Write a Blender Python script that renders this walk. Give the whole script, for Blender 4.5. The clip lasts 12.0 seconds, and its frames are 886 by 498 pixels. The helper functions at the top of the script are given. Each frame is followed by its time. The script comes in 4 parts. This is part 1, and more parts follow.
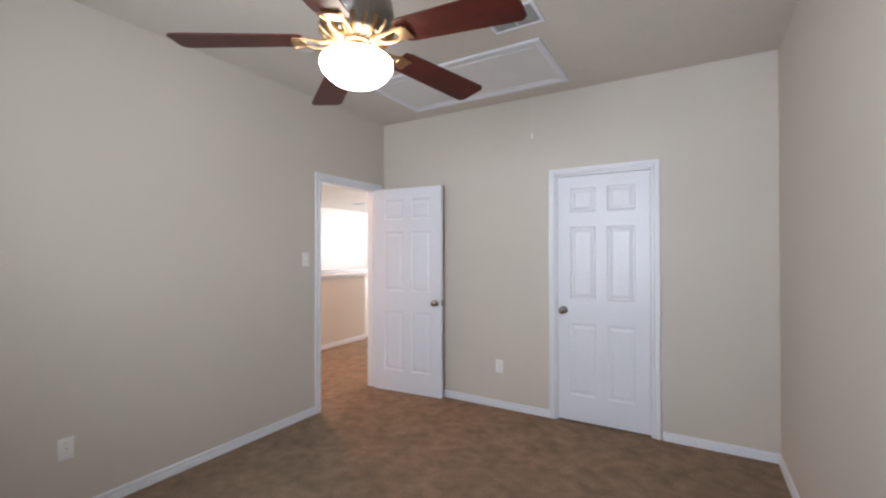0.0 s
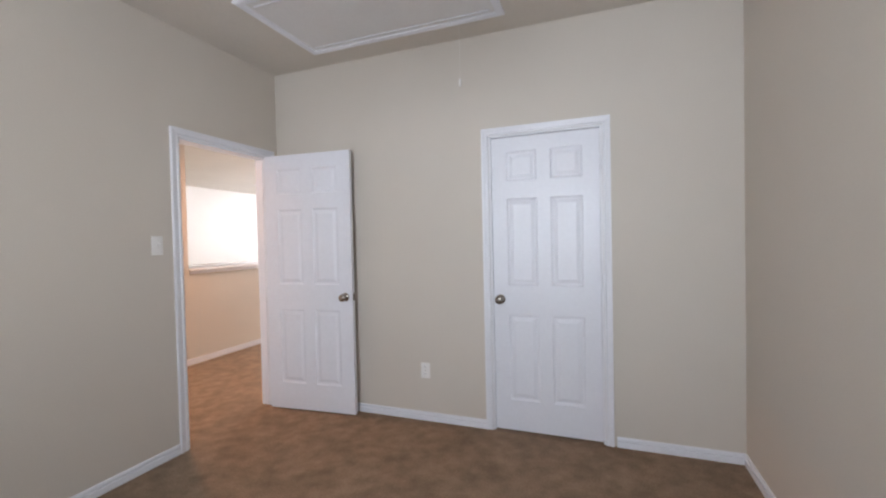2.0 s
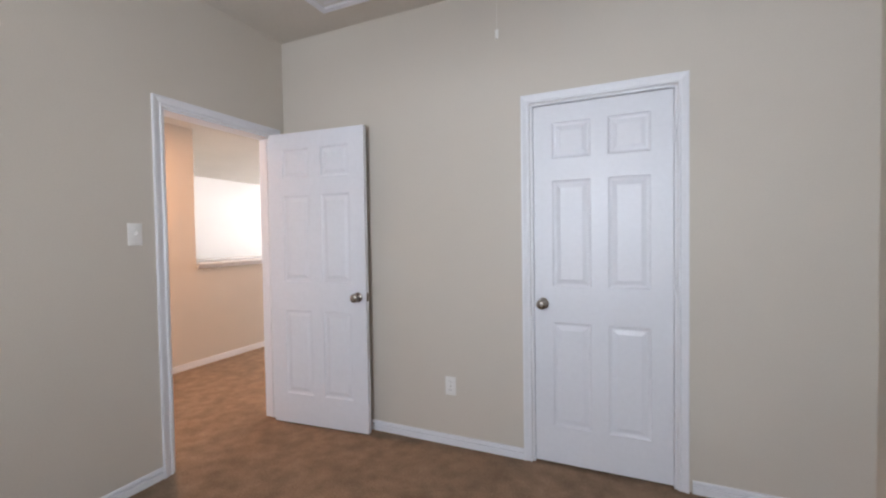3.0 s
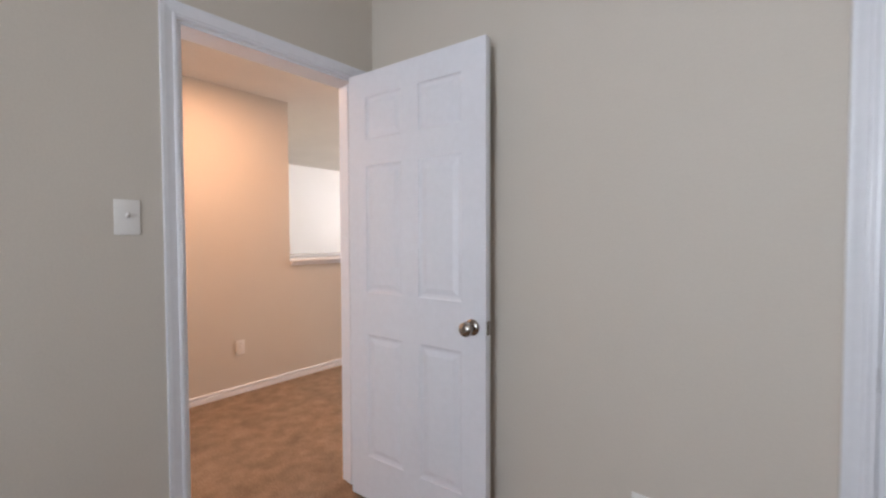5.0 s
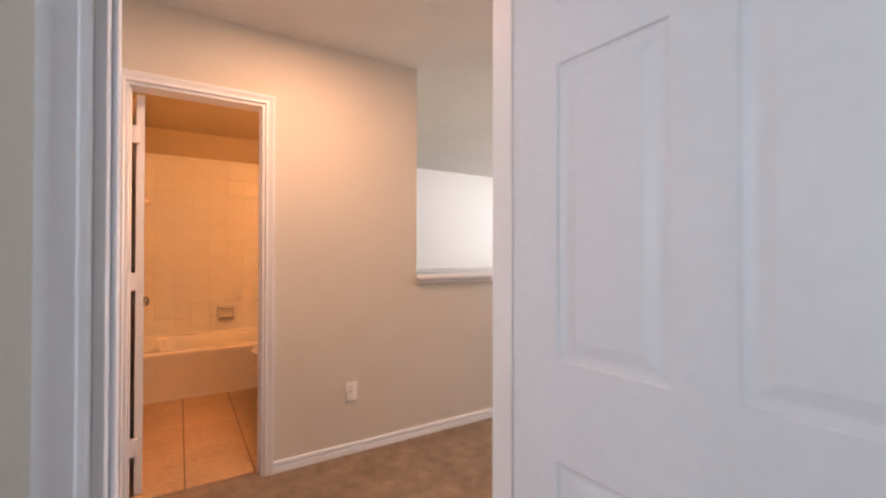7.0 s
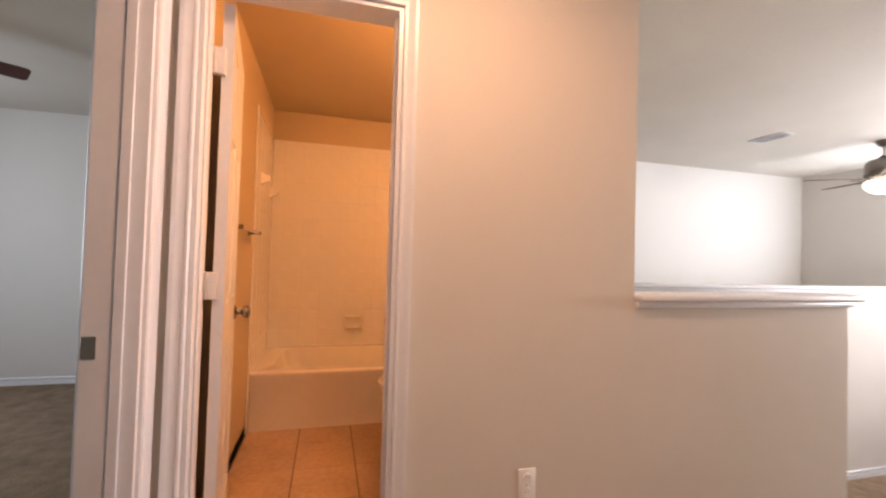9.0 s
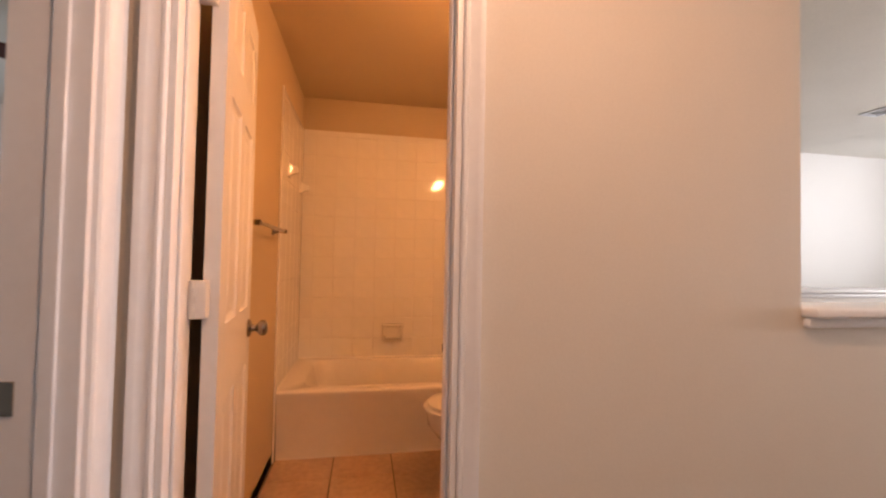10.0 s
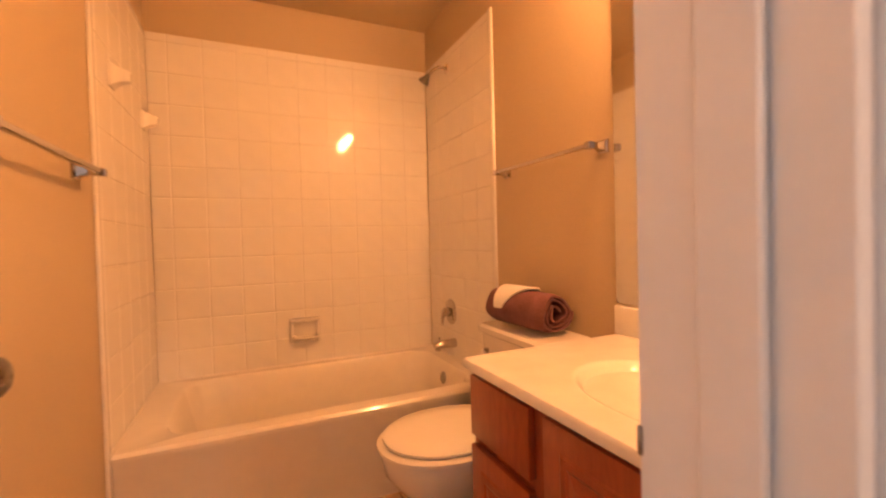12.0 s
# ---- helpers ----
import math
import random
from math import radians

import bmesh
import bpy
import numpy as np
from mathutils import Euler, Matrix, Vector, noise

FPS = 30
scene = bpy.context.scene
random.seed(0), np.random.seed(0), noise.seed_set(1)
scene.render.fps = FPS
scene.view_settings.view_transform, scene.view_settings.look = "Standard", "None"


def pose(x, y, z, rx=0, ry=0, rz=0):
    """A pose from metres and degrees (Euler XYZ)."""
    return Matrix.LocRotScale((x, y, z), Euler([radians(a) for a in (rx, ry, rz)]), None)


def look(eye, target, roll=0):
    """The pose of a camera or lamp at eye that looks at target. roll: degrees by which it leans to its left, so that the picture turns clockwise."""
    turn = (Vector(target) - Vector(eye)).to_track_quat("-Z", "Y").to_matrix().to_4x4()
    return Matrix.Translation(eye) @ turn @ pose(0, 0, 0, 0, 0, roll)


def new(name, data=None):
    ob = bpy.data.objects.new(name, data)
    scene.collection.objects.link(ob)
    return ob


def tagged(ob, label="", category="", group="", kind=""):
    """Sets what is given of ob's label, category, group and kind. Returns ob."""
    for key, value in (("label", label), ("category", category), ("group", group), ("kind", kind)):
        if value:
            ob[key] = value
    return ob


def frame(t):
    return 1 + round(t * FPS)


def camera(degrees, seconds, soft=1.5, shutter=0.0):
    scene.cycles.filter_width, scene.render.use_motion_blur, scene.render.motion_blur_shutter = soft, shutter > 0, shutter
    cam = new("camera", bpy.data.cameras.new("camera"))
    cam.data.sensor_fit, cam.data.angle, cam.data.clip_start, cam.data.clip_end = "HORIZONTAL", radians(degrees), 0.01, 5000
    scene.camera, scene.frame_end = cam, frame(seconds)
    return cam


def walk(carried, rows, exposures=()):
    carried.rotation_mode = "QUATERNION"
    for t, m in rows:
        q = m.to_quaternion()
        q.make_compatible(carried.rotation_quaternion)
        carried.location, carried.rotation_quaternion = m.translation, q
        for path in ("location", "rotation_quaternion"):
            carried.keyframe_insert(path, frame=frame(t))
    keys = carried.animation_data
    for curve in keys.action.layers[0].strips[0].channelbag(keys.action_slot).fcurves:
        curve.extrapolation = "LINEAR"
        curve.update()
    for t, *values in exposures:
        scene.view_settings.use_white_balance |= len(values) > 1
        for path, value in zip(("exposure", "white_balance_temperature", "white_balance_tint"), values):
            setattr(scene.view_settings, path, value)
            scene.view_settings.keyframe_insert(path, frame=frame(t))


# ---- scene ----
cam = camera(92.6, 12.0, soft=2.2, shutter=0.4)
PATH = [
    (0, (2.843, -3.558, 1.406), (1.822, -1.838, 1.419), -0.1),
    (0.5, (2.803, -3.447, 1.402), (1.912, -1.657, 1.401), -0.5),
    (1, (2.723, -3.313, 1.392), (1.943, -1.471, 1.377), -0.9),
    (1.5, (2.659, -3.123, 1.344), (1.946, -1.255, 1.315), -1.1),
    (2, (2.569, -2.875, 1.337), (1.862, -1.005, 1.295), -1.3),
    (2.5, (2.464, -2.658, 1.321), (1.724, -0.801, 1.271), -1.0),
    (4.5, (1.936, -1.649, 1.267), (0.767, -0.027, 1.214), -0.8),
    (5, (1.697, -1.458, 1.277), (0.41, 0.072, 1.216), -0.2),
    (5.5, (1.471, -1.279, 1.259), (0.068, 0.147, 1.211), -0.1),
    (6, (1.209, -1.084, 1.262), (-0.311, 0.216, 1.231), 0.1),
    (6.5, (0.974, -0.935, 1.251), (-0.638, 0.248, 1.237), 0.0),
    (7, (0.731, -0.801, 1.228), (-0.967, 0.255, 1.245), 0.1),
    (7.2, (0.625, -0.76, 1.224), (-1.107, 0.241, 1.252), 0.2),
    (8.8, (-0.246, -0.632, 1.2), (-2.159, -0.053, 1.255), 1.5),
    (9, (-0.355, -0.627, 1.184), (-2.285, -0.103, 1.237), 1.6),
    (9.5, (-0.598, -0.626, 1.171), (-2.552, -0.205, 1.223), 1.6),
    (10, (-0.821, -0.619, 1.18), (-2.787, -0.256, 1.235), 1.1),
    (10.5, (-1.081, -0.664, 1.144), (-3.036, -0.246, 1.211), -0.0),
    (11, (-1.305, -0.688, 1.119), (-3.232, -0.152, 1.147), -0.2),
    (11.5, (-1.526, -0.676, 1.089), (-3.414, -0.015, 1.086), -1.0),
    (12, (-1.686, -0.652, 1.096), (-3.508, 0.172, 1.054), -1.5),
]
walk(cam, [(t, look(eye, target, roll)) for t, eye, target, roll in PATH],
     exposures=[(0.0, 0.42), (2.5, 0.42), (4.5, 0.36), (7.0, 0.22), (9.0, 0.14), (10.2, -0.06), (11.0, 0.08), (12.0, 0.47)])

# ---- world and large lights ----
world = bpy.data.worlds.new("world")
scene.world = world
world.use_nodes = True
wn = world.node_tree
sky = wn.nodes.new("ShaderNodeTexSky")
sky.sky_type, sky.sun_disc = "NISHITA", False
sky.sun_elevation, sky.sun_rotation = radians(48), radians(120)
wn.links.new(sky.outputs[0], wn.nodes["Background"].inputs[0])
wn.nodes["Background"].inputs[1].default_value = 0.12


def window_light(name, m, w, h, watts, color, spread=180):
    """Area lamp in a window's opening: sky light, and for the hall an added fill."""
    data = bpy.data.lights.new(name, "AREA")
    data.shape, data.size, data.size_y, data.energy, data.color = "RECTANGLE", w, h, watts, color
    data.spread = radians(spread)
    ob = new(name, data)
    ob.matrix_world = m
    return ob


DAY = (0.808, 0.88, 1.0)
window_light("bedroom_sky_light", look((1.95, -4.2, 1.55), (1.75, 0, 2.6)), 1.5, 1.3, 29, DAY, 130)
window_light("second_bedroom_sky_light", look((-3.0, -4.2, 1.5), (-3.0, 0, 1.5)), 1.6, 1.3, 40, DAY)
window_light("loft_sky_light", look((-2.9, 5.78, 1.5), (-3.1, 2.5, 3.7)), 1.3, 1.5, 58, (0.90, 0.92, 1.0))
# fill lamp in an added, unseen window, tilted up to brighten hall and ceiling
window_light("hall_fill_light", look((-1.05, 5.78, 1.45), (-1.8, 2.5, 4.3)), 0.9, 1.3, 155, (1.0, 0.95, 0.98))

BULB_FAN = ((1.0, 0.90, 0.79), 13.0)
BULB_HALL = ((1.0, 0.525, 0.30), 480.0)
BULB_BATH = ((1.0, 0.42, 0.15), 385.0)
BULB_LOFT = ((1.0, 0.86, 0.70), 5.0)

# ---- materials ----


def material(name, color, rough=0.5, metal=0.0, vary=0.06, scale=3.0, fine=60.0, bump=0.0, depth=0.002,
             color2=None, spec=0.5, coat=0.0, per_piece=0.0):
    """Two-scale varied surface: soft mottling, fine grain, and a bump of the fine grain."""
    m = bpy.data.materials.new(name)
    m.use_nodes = True
    n, l = m.node_tree.nodes, m.node_tree.links
    b = n["Principled BSDF"]
    b.inputs["Roughness"].default_value = rough
    b.inputs["Metallic"].default_value = metal
    b.inputs["Specular IOR Level"].default_value = spec
    b.inputs["Coat Weight"].default_value = coat
    co = n.new("ShaderNodeTexCoord")
    big, small = n.new("ShaderNodeTexNoise"), n.new("ShaderNodeTexNoise")
    big.inputs["Scale"].default_value, small.inputs["Scale"].default_value = scale, fine
    big.inputs["Detail"].default_value, small.inputs["Detail"].default_value = 4, 3
    l.new(co.outputs["Object"], big.inputs["Vector"])
    l.new(co.outputs["Object"], small.inputs["Vector"])
    add = n.new("ShaderNodeMath")
    add.operation = "MULTIPLY_ADD"
    l.new(small.outputs["Fac"], add.inputs[0])
    add.inputs[1].default_value = 0.5
    half = n.new("ShaderNodeMath")
    half.operation = "MULTIPLY"
    l.new(big.outputs["Fac"], half.inputs[0])
    half.inputs[1].default_value = 0.5
    l.new(half.outputs[0], add.inputs[2])
    ramp = n.new("ShaderNodeValToRGB")
    c2 = color2 or tuple(c * (1 - 2 * vary) for c in color)
    c1 = color if color2 else tuple(min(1, c * (1 + vary)) for c in color)
    ramp.color_ramp.elements[0].position, ramp.color_ramp.elements[1].position = 0.36, 0.64
    ramp.color_ramp.elements[0].color, ramp.color_ramp.elements[1].color = (*c2, 1), (*c1, 1)
    l.new(add.outputs[0], ramp.inputs[0])
    last = ramp.outputs[0]
    if per_piece:
        info, hsv, rng = n.new("ShaderNodeObjectInfo"), n.new("ShaderNodeHueSaturation"), n.new("ShaderNodeMapRange")
        rng.inputs["To Min"].default_value, rng.inputs["To Max"].default_value = 1 - per_piece, 1 + per_piece
        l.new(info.outputs["Random"], rng.inputs["Value"])
        l.new(rng.outputs[0], hsv.inputs["Value"])
        l.new(last, hsv.inputs["Color"])
        last = hsv.outputs[0]
    l.new(last, b.inputs["Base Color"])
    rr = n.new("ShaderNodeMapRange")
    rr.inputs["To Min"].default_value, rr.inputs["To Max"].default_value = max(0.02, rough - 0.07), min(1, rough + 0.07)
    l.new(big.outputs["Fac"], rr.inputs["Value"])
    l.new(rr.outputs[0], b.inputs["Roughness"])
    if bump:
        bp = n.new("ShaderNodeBump")
        bp.inputs["Strength"].default_value, bp.inputs["Distance"].default_value = bump, depth
        l.new(add.outputs[0], bp.inputs["Height"])
        l.new(bp.outputs[0], b.inputs["Normal"])
    return m


def wood(name, dark, light, stretch, rough=0.3, coat=0.3):
    m = material(name, light, rough, vary=0.1, scale=2.0, fine=22, color2=dark, bump=0.05, depth=0.0004, coat=coat)
    n, l = m.node_tree.nodes, m.node_tree.links
    co = [x for x in n if x.type == "TEX_COORD"][0]
    mp = n.new("ShaderNodeMapping")
    mp.inputs["Scale"].default_value = stretch
    l.new(co.outputs["Object"], mp.inputs["Vector"])
    for t in [x for x in n if x.type == "TEX_NOISE"]:
        l.new(mp.outputs[0], t.inputs["Vector"])
    return m


def glowing(name, color, strength):
    m = bpy.data.materials.new(name)
    m.use_nodes = True
    b = m.node_tree.nodes["Principled BSDF"]
    b.inputs["Base Color"].default_value = (0.9, 0.9, 0.88, 1)
    b.inputs["Roughness"].default_value = 0.2
    b.inputs["Emission Color"].default_value = (*color, 1)
    b.inputs["Emission Strength"].default_value = strength
    return m


def glass(name):
    m = bpy.data.materials.new(name)
    m.use_nodes = True
    b = m.node_tree.nodes["Principled BSDF"]
    b.inputs["Base Color"].default_value = (0.97, 0.98, 0.98, 1)
    b.inputs["Roughness"].default_value = 0.01
    b.inputs["Transmission Weight"].default_value = 1
    b.inputs["IOR"].default_value = 1.05
    return m


M_WALL = material("beige_wall_paint", (0.606, 0.560, 0.497), 0.62, vary=0.02, scale=1.2, fine=140, bump=0.25, depth=0.0015)
# wall paint of the bathroom with the orange lamplight deepened into its colour
M_BATH = material("lamp_tinted_bathroom_wall", (0.56, 0.455, 0.30), 0.55, vary=0.02, scale=1.2, fine=140, bump=0.25, depth=0.0015)
# paler and bluer than M_WALL: the rooms' daylight is put into this colour
M_LOFT = material("daylit_pale_wall", (0.69, 0.665, 0.635), 0.62, vary=0.02, scale=1.2, fine=140, bump=0.25, depth=0.0015)
M_CEIL = material("ceiling_paint", (0.635, 0.595, 0.535), 0.75, vary=0.03, scale=2.0, fine=90, bump=0.5, depth=0.003)
# the window's blue reflection is mixed into the trim and door whites
M_TRIM = material("white_trim_sky_tint", (0.77, 0.785, 0.83), 0.32, vary=0.015, scale=2.5, fine=45, bump=0.06, depth=0.001)
M_DOOR = material("white_door_sky_tint", (0.76, 0.78, 0.84), 0.36, vary=0.015, scale=2.0, fine=40, bump=0.08, depth=0.001)
M_HATCH = material("hatch_panel_paint", (0.74, 0.74, 0.74), 0.5, vary=0.02, scale=2.0, fine=60, bump=0.1)
M_CARPET = material("brown_carpet", (0.305, 0.225, 0.160), 0.95, scale=11.0, fine=110, color2=(0.190, 0.134, 0.091), bump=1.0,
                    depth=0.010, spec=0.1)
# brushed pile: broad lighter and darker sweeps over the mottle
cn, cl = M_CARPET.node_tree.nodes, M_CARPET.node_tree.links
sweep, sweep_at, sweep_co, sweep_hsv = (cn.new("ShaderNodeTexNoise"), cn.new("ShaderNodeMapRange"), cn.new("ShaderNodeTexCoord"),
                                        cn.new("ShaderNodeHueSaturation"))
sweep.inputs["Scale"].default_value, sweep.inputs["Detail"].default_value, sweep.inputs["Distortion"].default_value = 4.5, 8, 0.4
sweep_at.inputs["From Min"].default_value, sweep_at.inputs["From Max"].default_value = 0.38, 0.62
sweep_at.inputs["To Min"].default_value, sweep_at.inputs["To Max"].default_value = 0.91, 1.10
cl.new(sweep_co.outputs["Object"], sweep.inputs["Vector"])
cl.new(sweep.outputs["Fac"], sweep_at.inputs["Value"])
cl.new(sweep_at.outputs[0], sweep_hsv.inputs["Value"])
carpet_color = cn["Principled BSDF"].inputs["Base Color"]
cl.new(carpet_color.links[0].from_socket, sweep_hsv.inputs["Color"])
cl.new(sweep_hsv.outputs[0], carpet_color)
M_TILE = material("glazed_wall_tile", (0.86, 0.835, 0.785), 0.05, vary=0.012, scale=3, fine=14, bump=0.03, depth=0.001, per_piece=0.008)
M_GROUT = material("grout", (0.79, 0.755, 0.69), 0.85, vary=0.06, scale=6, fine=80, bump=0.3)
M_FTILE = material("tan_floor_tile", (0.50, 0.345, 0.225), 0.38, vary=0.1, scale=4, fine=30, bump=0.1, per_piece=0.05)
M_FGROUT = material("dark_floor_grout", (0.20, 0.15, 0.11), 0.9, vary=0.1, scale=9, fine=90, bump=0.3)
M_TUB = material("tub_enamel", (0.80, 0.76, 0.69), 0.16, vary=0.015, scale=3, fine=20, bump=0.02, coat=0.3)
M_CHINA = material("toilet_china", (0.80, 0.77, 0.71), 0.10, vary=0.012, scale=3, fine=20, coat=0.3)
M_SEAT = material("seat_plastic", (0.82, 0.79, 0.72), 0.2, vary=0.012, scale=3, fine=20)
M_MARBLE = material("cultured_marble", (0.83, 0.80, 0.74), 0.12, vary=0.03, scale=5, fine=18, coat=0.3)
M_VANITY = wood("cherry_wood", (0.24, 0.044, 0.014), (0.35, 0.074, 0.023), (3, 3, 0.8), 0.35)
M_BLADE = wood("mahogany_blade", (0.034, 0.006, 0.004), (0.075, 0.012, 0.007), (1.2, 7, 7), 0.42, 0.0)
M_BLADE.node_tree.nodes["Principled BSDF"].inputs["Specular IOR Level"].default_value = 0.25
M_NICKEL = material("brushed_nickel", (0.36, 0.33, 0.30), 0.24, 1.0, vary=0.05, scale=8, fine=120)
M_CHROME = material("chrome", (0.50, 0.47, 0.44), 0.14, 1.0, vary=0.03, scale=8, fine=60)
M_BRASS = material("polished_brass", (0.40, 0.25, 0.13), 0.34, 1.0, vary=0.08, scale=8, fine=60)
M_PEWTER = material("dark_pewter", (0.24, 0.22, 0.20), 0.32, 1.0, vary=0.08, scale=8, fine=60)
M_PLASTIC = material("white_plastic", (0.82, 0.81, 0.79), 0.35, vary=0.01, scale=5, fine=60)
M_DARK = material("dark_slot", (0.03, 0.03, 0.03), 0.6, vary=0.1, scale=20, fine=90)
M_GREY = material("grey_louver_metal", (0.42, 0.42, 0.41), 0.5, vary=0.05, scale=10, fine=80)
M_TOWEL = material("plum_towel", (0.21, 0.10, 0.105), 0.95, vary=0.15, scale=14, fine=260, bump=1.0, depth=0.005, spec=0.1)
M_CLOTH = material("white_washcloth", (0.80, 0.77, 0.73), 0.95, vary=0.04, scale=14, fine=260, bump=0.8, depth=0.004, spec=0.1)
M_MIRROR = material("mirror_silver", (0.92, 0.92, 0.92), 0.02, 1.0, vary=0.0, scale=2, fine=10)
M_MIRROR.node_tree.nodes["Principled BSDF"].inputs["Roughness"].default_value = 0.02
M_GLASS = glass("window_glass")
M_GLOBE = glowing("lit_opal_globe", *BULB_FAN)
M_CAN = glowing("lit_downlight_lens", *BULB_HALL)
M_VBULB = glowing("lit_vanity_bulb", *BULB_BATH)
M_LGLOBE = glowing("lit_loft_globe", *BULB_LOFT)

# ---- mesh helpers ----
UP = Matrix.Identity(4)


def thing(name, m=UP, label="", category="", group="", kind=""):
    ob = new(name)
    ob.empty_display_size = 0.05
    ob.matrix_world = m
    return tagged(ob, label, category, group, kind)


def part(name, bm, mat, parent, label="", m=UP, smooth=True):
    """One mesh under a thing or a part (or top-level where parent is None)."""
    me = bpy.data.meshes.new(name)
    bmesh.ops.recalc_face_normals(bm, faces=bm.faces)
    bm.to_mesh(me)
    bm.free()
    me.materials.append(mat)
    if smooth:
        me.shade_smooth()
        me.set_sharp_from_angle(angle=radians(38))
    ob = new(name, me)
    ob.parent = parent
    ob.matrix_basis = m
    return tagged(ob, label)


def box(a, b, bevel=0.0, into=None, seg=1):
    bm = bmesh.new()
    bmesh.ops.create_cube(bm, size=1)
    lo, hi = [min(p, q) for p, q in zip(a, b)], [max(p, q) for p, q in zip(a, b)]
    for v in bm.verts:
        v.co = Vector([lo[i] + (v.co[i] + 0.5) * (hi[i] - lo[i]) for i in range(3)])
    if bevel:
        bmesh.ops.bevel(bm, geom=bm.edges[:], offset=bevel, segments=seg, affect="EDGES", profile=0.5)
    return joined(bm, into)


def joined(bm, into):
    if into is None:
        return bm
    me = bpy.data.meshes.new("scratch")
    bm.to_mesh(me)
    bm.free()
    into.from_mesh(me)
    bpy.data.meshes.remove(me)
    return into


def lathe(profile, seg=24, m=UP, into=None):
    """A solid of revolution about z from (radius, z) pairs."""
    bm = bmesh.new()
    rings = []
    for r, z in profile:
        if r < 1e-5:
            rings.append([bm.verts.new(m @ Vector((0, 0, z)))])
        else:
            rings.append([bm.verts.new(m @ Vector((r * math.cos(k * math.tau / seg), r * math.sin(k * math.tau / seg), z)))
                          for k in range(seg)])
    skin(bm, rings)
    return joined(bm, into)


def skin(bm, rings):
    for p, q in zip(rings, rings[1:]):
        n = max(len(p), len(q))
        for k in range(n):
            j = (k + 1) % n
            if len(p) == 1:
                bm.faces.new((p[0], q[k], q[j]))
            elif len(q) == 1:
                bm.faces.new((p[k], p[j], q[0]))
            else:
                bm.faces.new((p[k], p[j], q[j], q[k]))
    for r in (rings[0], rings[-1]):
        if len(r) > 2:
            bm.faces.new(r)


def loft(rings, into=None):
    bm = bmesh.new()
    skin(bm, [[bm.verts.new(p) for p in r] for r in rings])
    return joined(bm, into)


def tube(points, r, seg=10, into=None):
    pts = [Vector(p) for p in points]
    rings = []
    side = None
    for i, p in enumerate(pts):
        d = (pts[min(i + 1, len(pts) - 1)] - pts[max(i - 1, 0)]).normalized()
        ref = side if side is not None else (Vector((0, 0, 1)) if abs(d.z) < 0.9 else Vector((1, 0, 0)))
        a = d.cross(ref).normalized()
        b = d.cross(a).normalized()
        side = a.cross(d).normalized() if side is None else side
        rad = r[i] if isinstance(r, (list, tuple)) else r
        rings.append([p + rad * (a * math.cos(k * math.tau / seg) + b * math.sin(k * math.tau / seg)) for k in range(seg)])
    return loft(rings, into)


def ellipse(cx, cy, rx, ry, z, n=28, power=2.0):
    out = []
    for k in range(n):
        c, s = math.cos(k * math.tau / n), math.sin(k * math.tau / n)
        out.append(Vector((cx + rx * math.copysign(abs(c) ** (2 / power), c), cy + ry * math.copysign(abs(s) ** (2 / power), s), z)))
    return out


def wall(name, boxes, mat=None, label="unseen painted smooth plaster wall"):
    """A wall of one or more butted boxes in one mesh."""
    bm = bmesh.new()
    for a, b in boxes:
        box(a, b, into=bm)
    ob = part(name, bm, mat or M_WALL, None, smooth=False)
    return tagged(ob, label, "wall", kind="structure")


def run(profile, p, q, name, parent, mat=None, mitre=(0, 0)):
    """A moulding from p to q: profile is (out from the wall, up); out points to the left of the way p to q."""
    p, q = Vector(p), Vector(q)
    d = (q - p).normalized()
    out = Vector((-d.y, d.x, 0))
    rings = [[e + out * o + Vector((0, 0, u)) + d * o * k for o, u in profile] for e, k in ((p, mitre[0]), (q, mitre[1]))]
    bm = bmesh.new()
    a, b = [[bm.verts.new(v) for v in r] for r in rings]
    n = len(a)
    for k in range(n):
        bm.faces.new((a[k], a[(k + 1) % n], b[(k + 1) % n], b[k]))
    bm.faces.new(a)
    bm.faces.new(b)
    return part(name, bm, mat or M_TRIM, parent)


BASE = [(0, 0), (0.014, 0), (0.014, 0.032), (0.013, 0.036), (0.002, 0.037), (0.002, 0.046), (0.012, 0.047), (0.012, 0.057), (0.008, 0.063), (0, 0.064)]
CASE = [(0, 0.010), (0.004, 0.014), (0.012, 0.014), (0.016, 0.010), (0.022, 0.011), (0.040, 0.016), (0.047, 0.019), (0.057, 0.019), (0.057, 0),
        (0, 0)]


def casing(m, w, h, parent, k=1.0):
    """Moulded casing round an opening: x across from 0 to w, y out of the wall, z up; m puts it in place."""
    def strip(name, pts):
        bm = bmesh.new()
        a, b = [[bm.verts.new(m @ Vector(v)) for v in r] for r in pts]
        n = len(a)
        for k in range(n):
            bm.faces.new((a[k], a[(k + 1) % n], b[(k + 1) % n], b[k]))
        bm.faces.new(a)
        bm.faces.new(b)
        part(name, bm, M_TRIM, parent)
    r = 0.003
    prof = [(u * k, v) for u, v in CASE]
    strip("casing_leg", [[(-r - u, v, 0) for u, v in prof], [(-r - u, v, h + r + u) for u, v in prof]])
    strip("casing_leg", [[(w + r + u, v, 0) for u, v in prof], [(w + r + u, v, h + r + u) for u, v in prof]])
    strip("casing_head", [[(-r - u, v, h + r + u) for u, v in prof], [(w + r + u, v, h + r + u) for u, v in prof]])


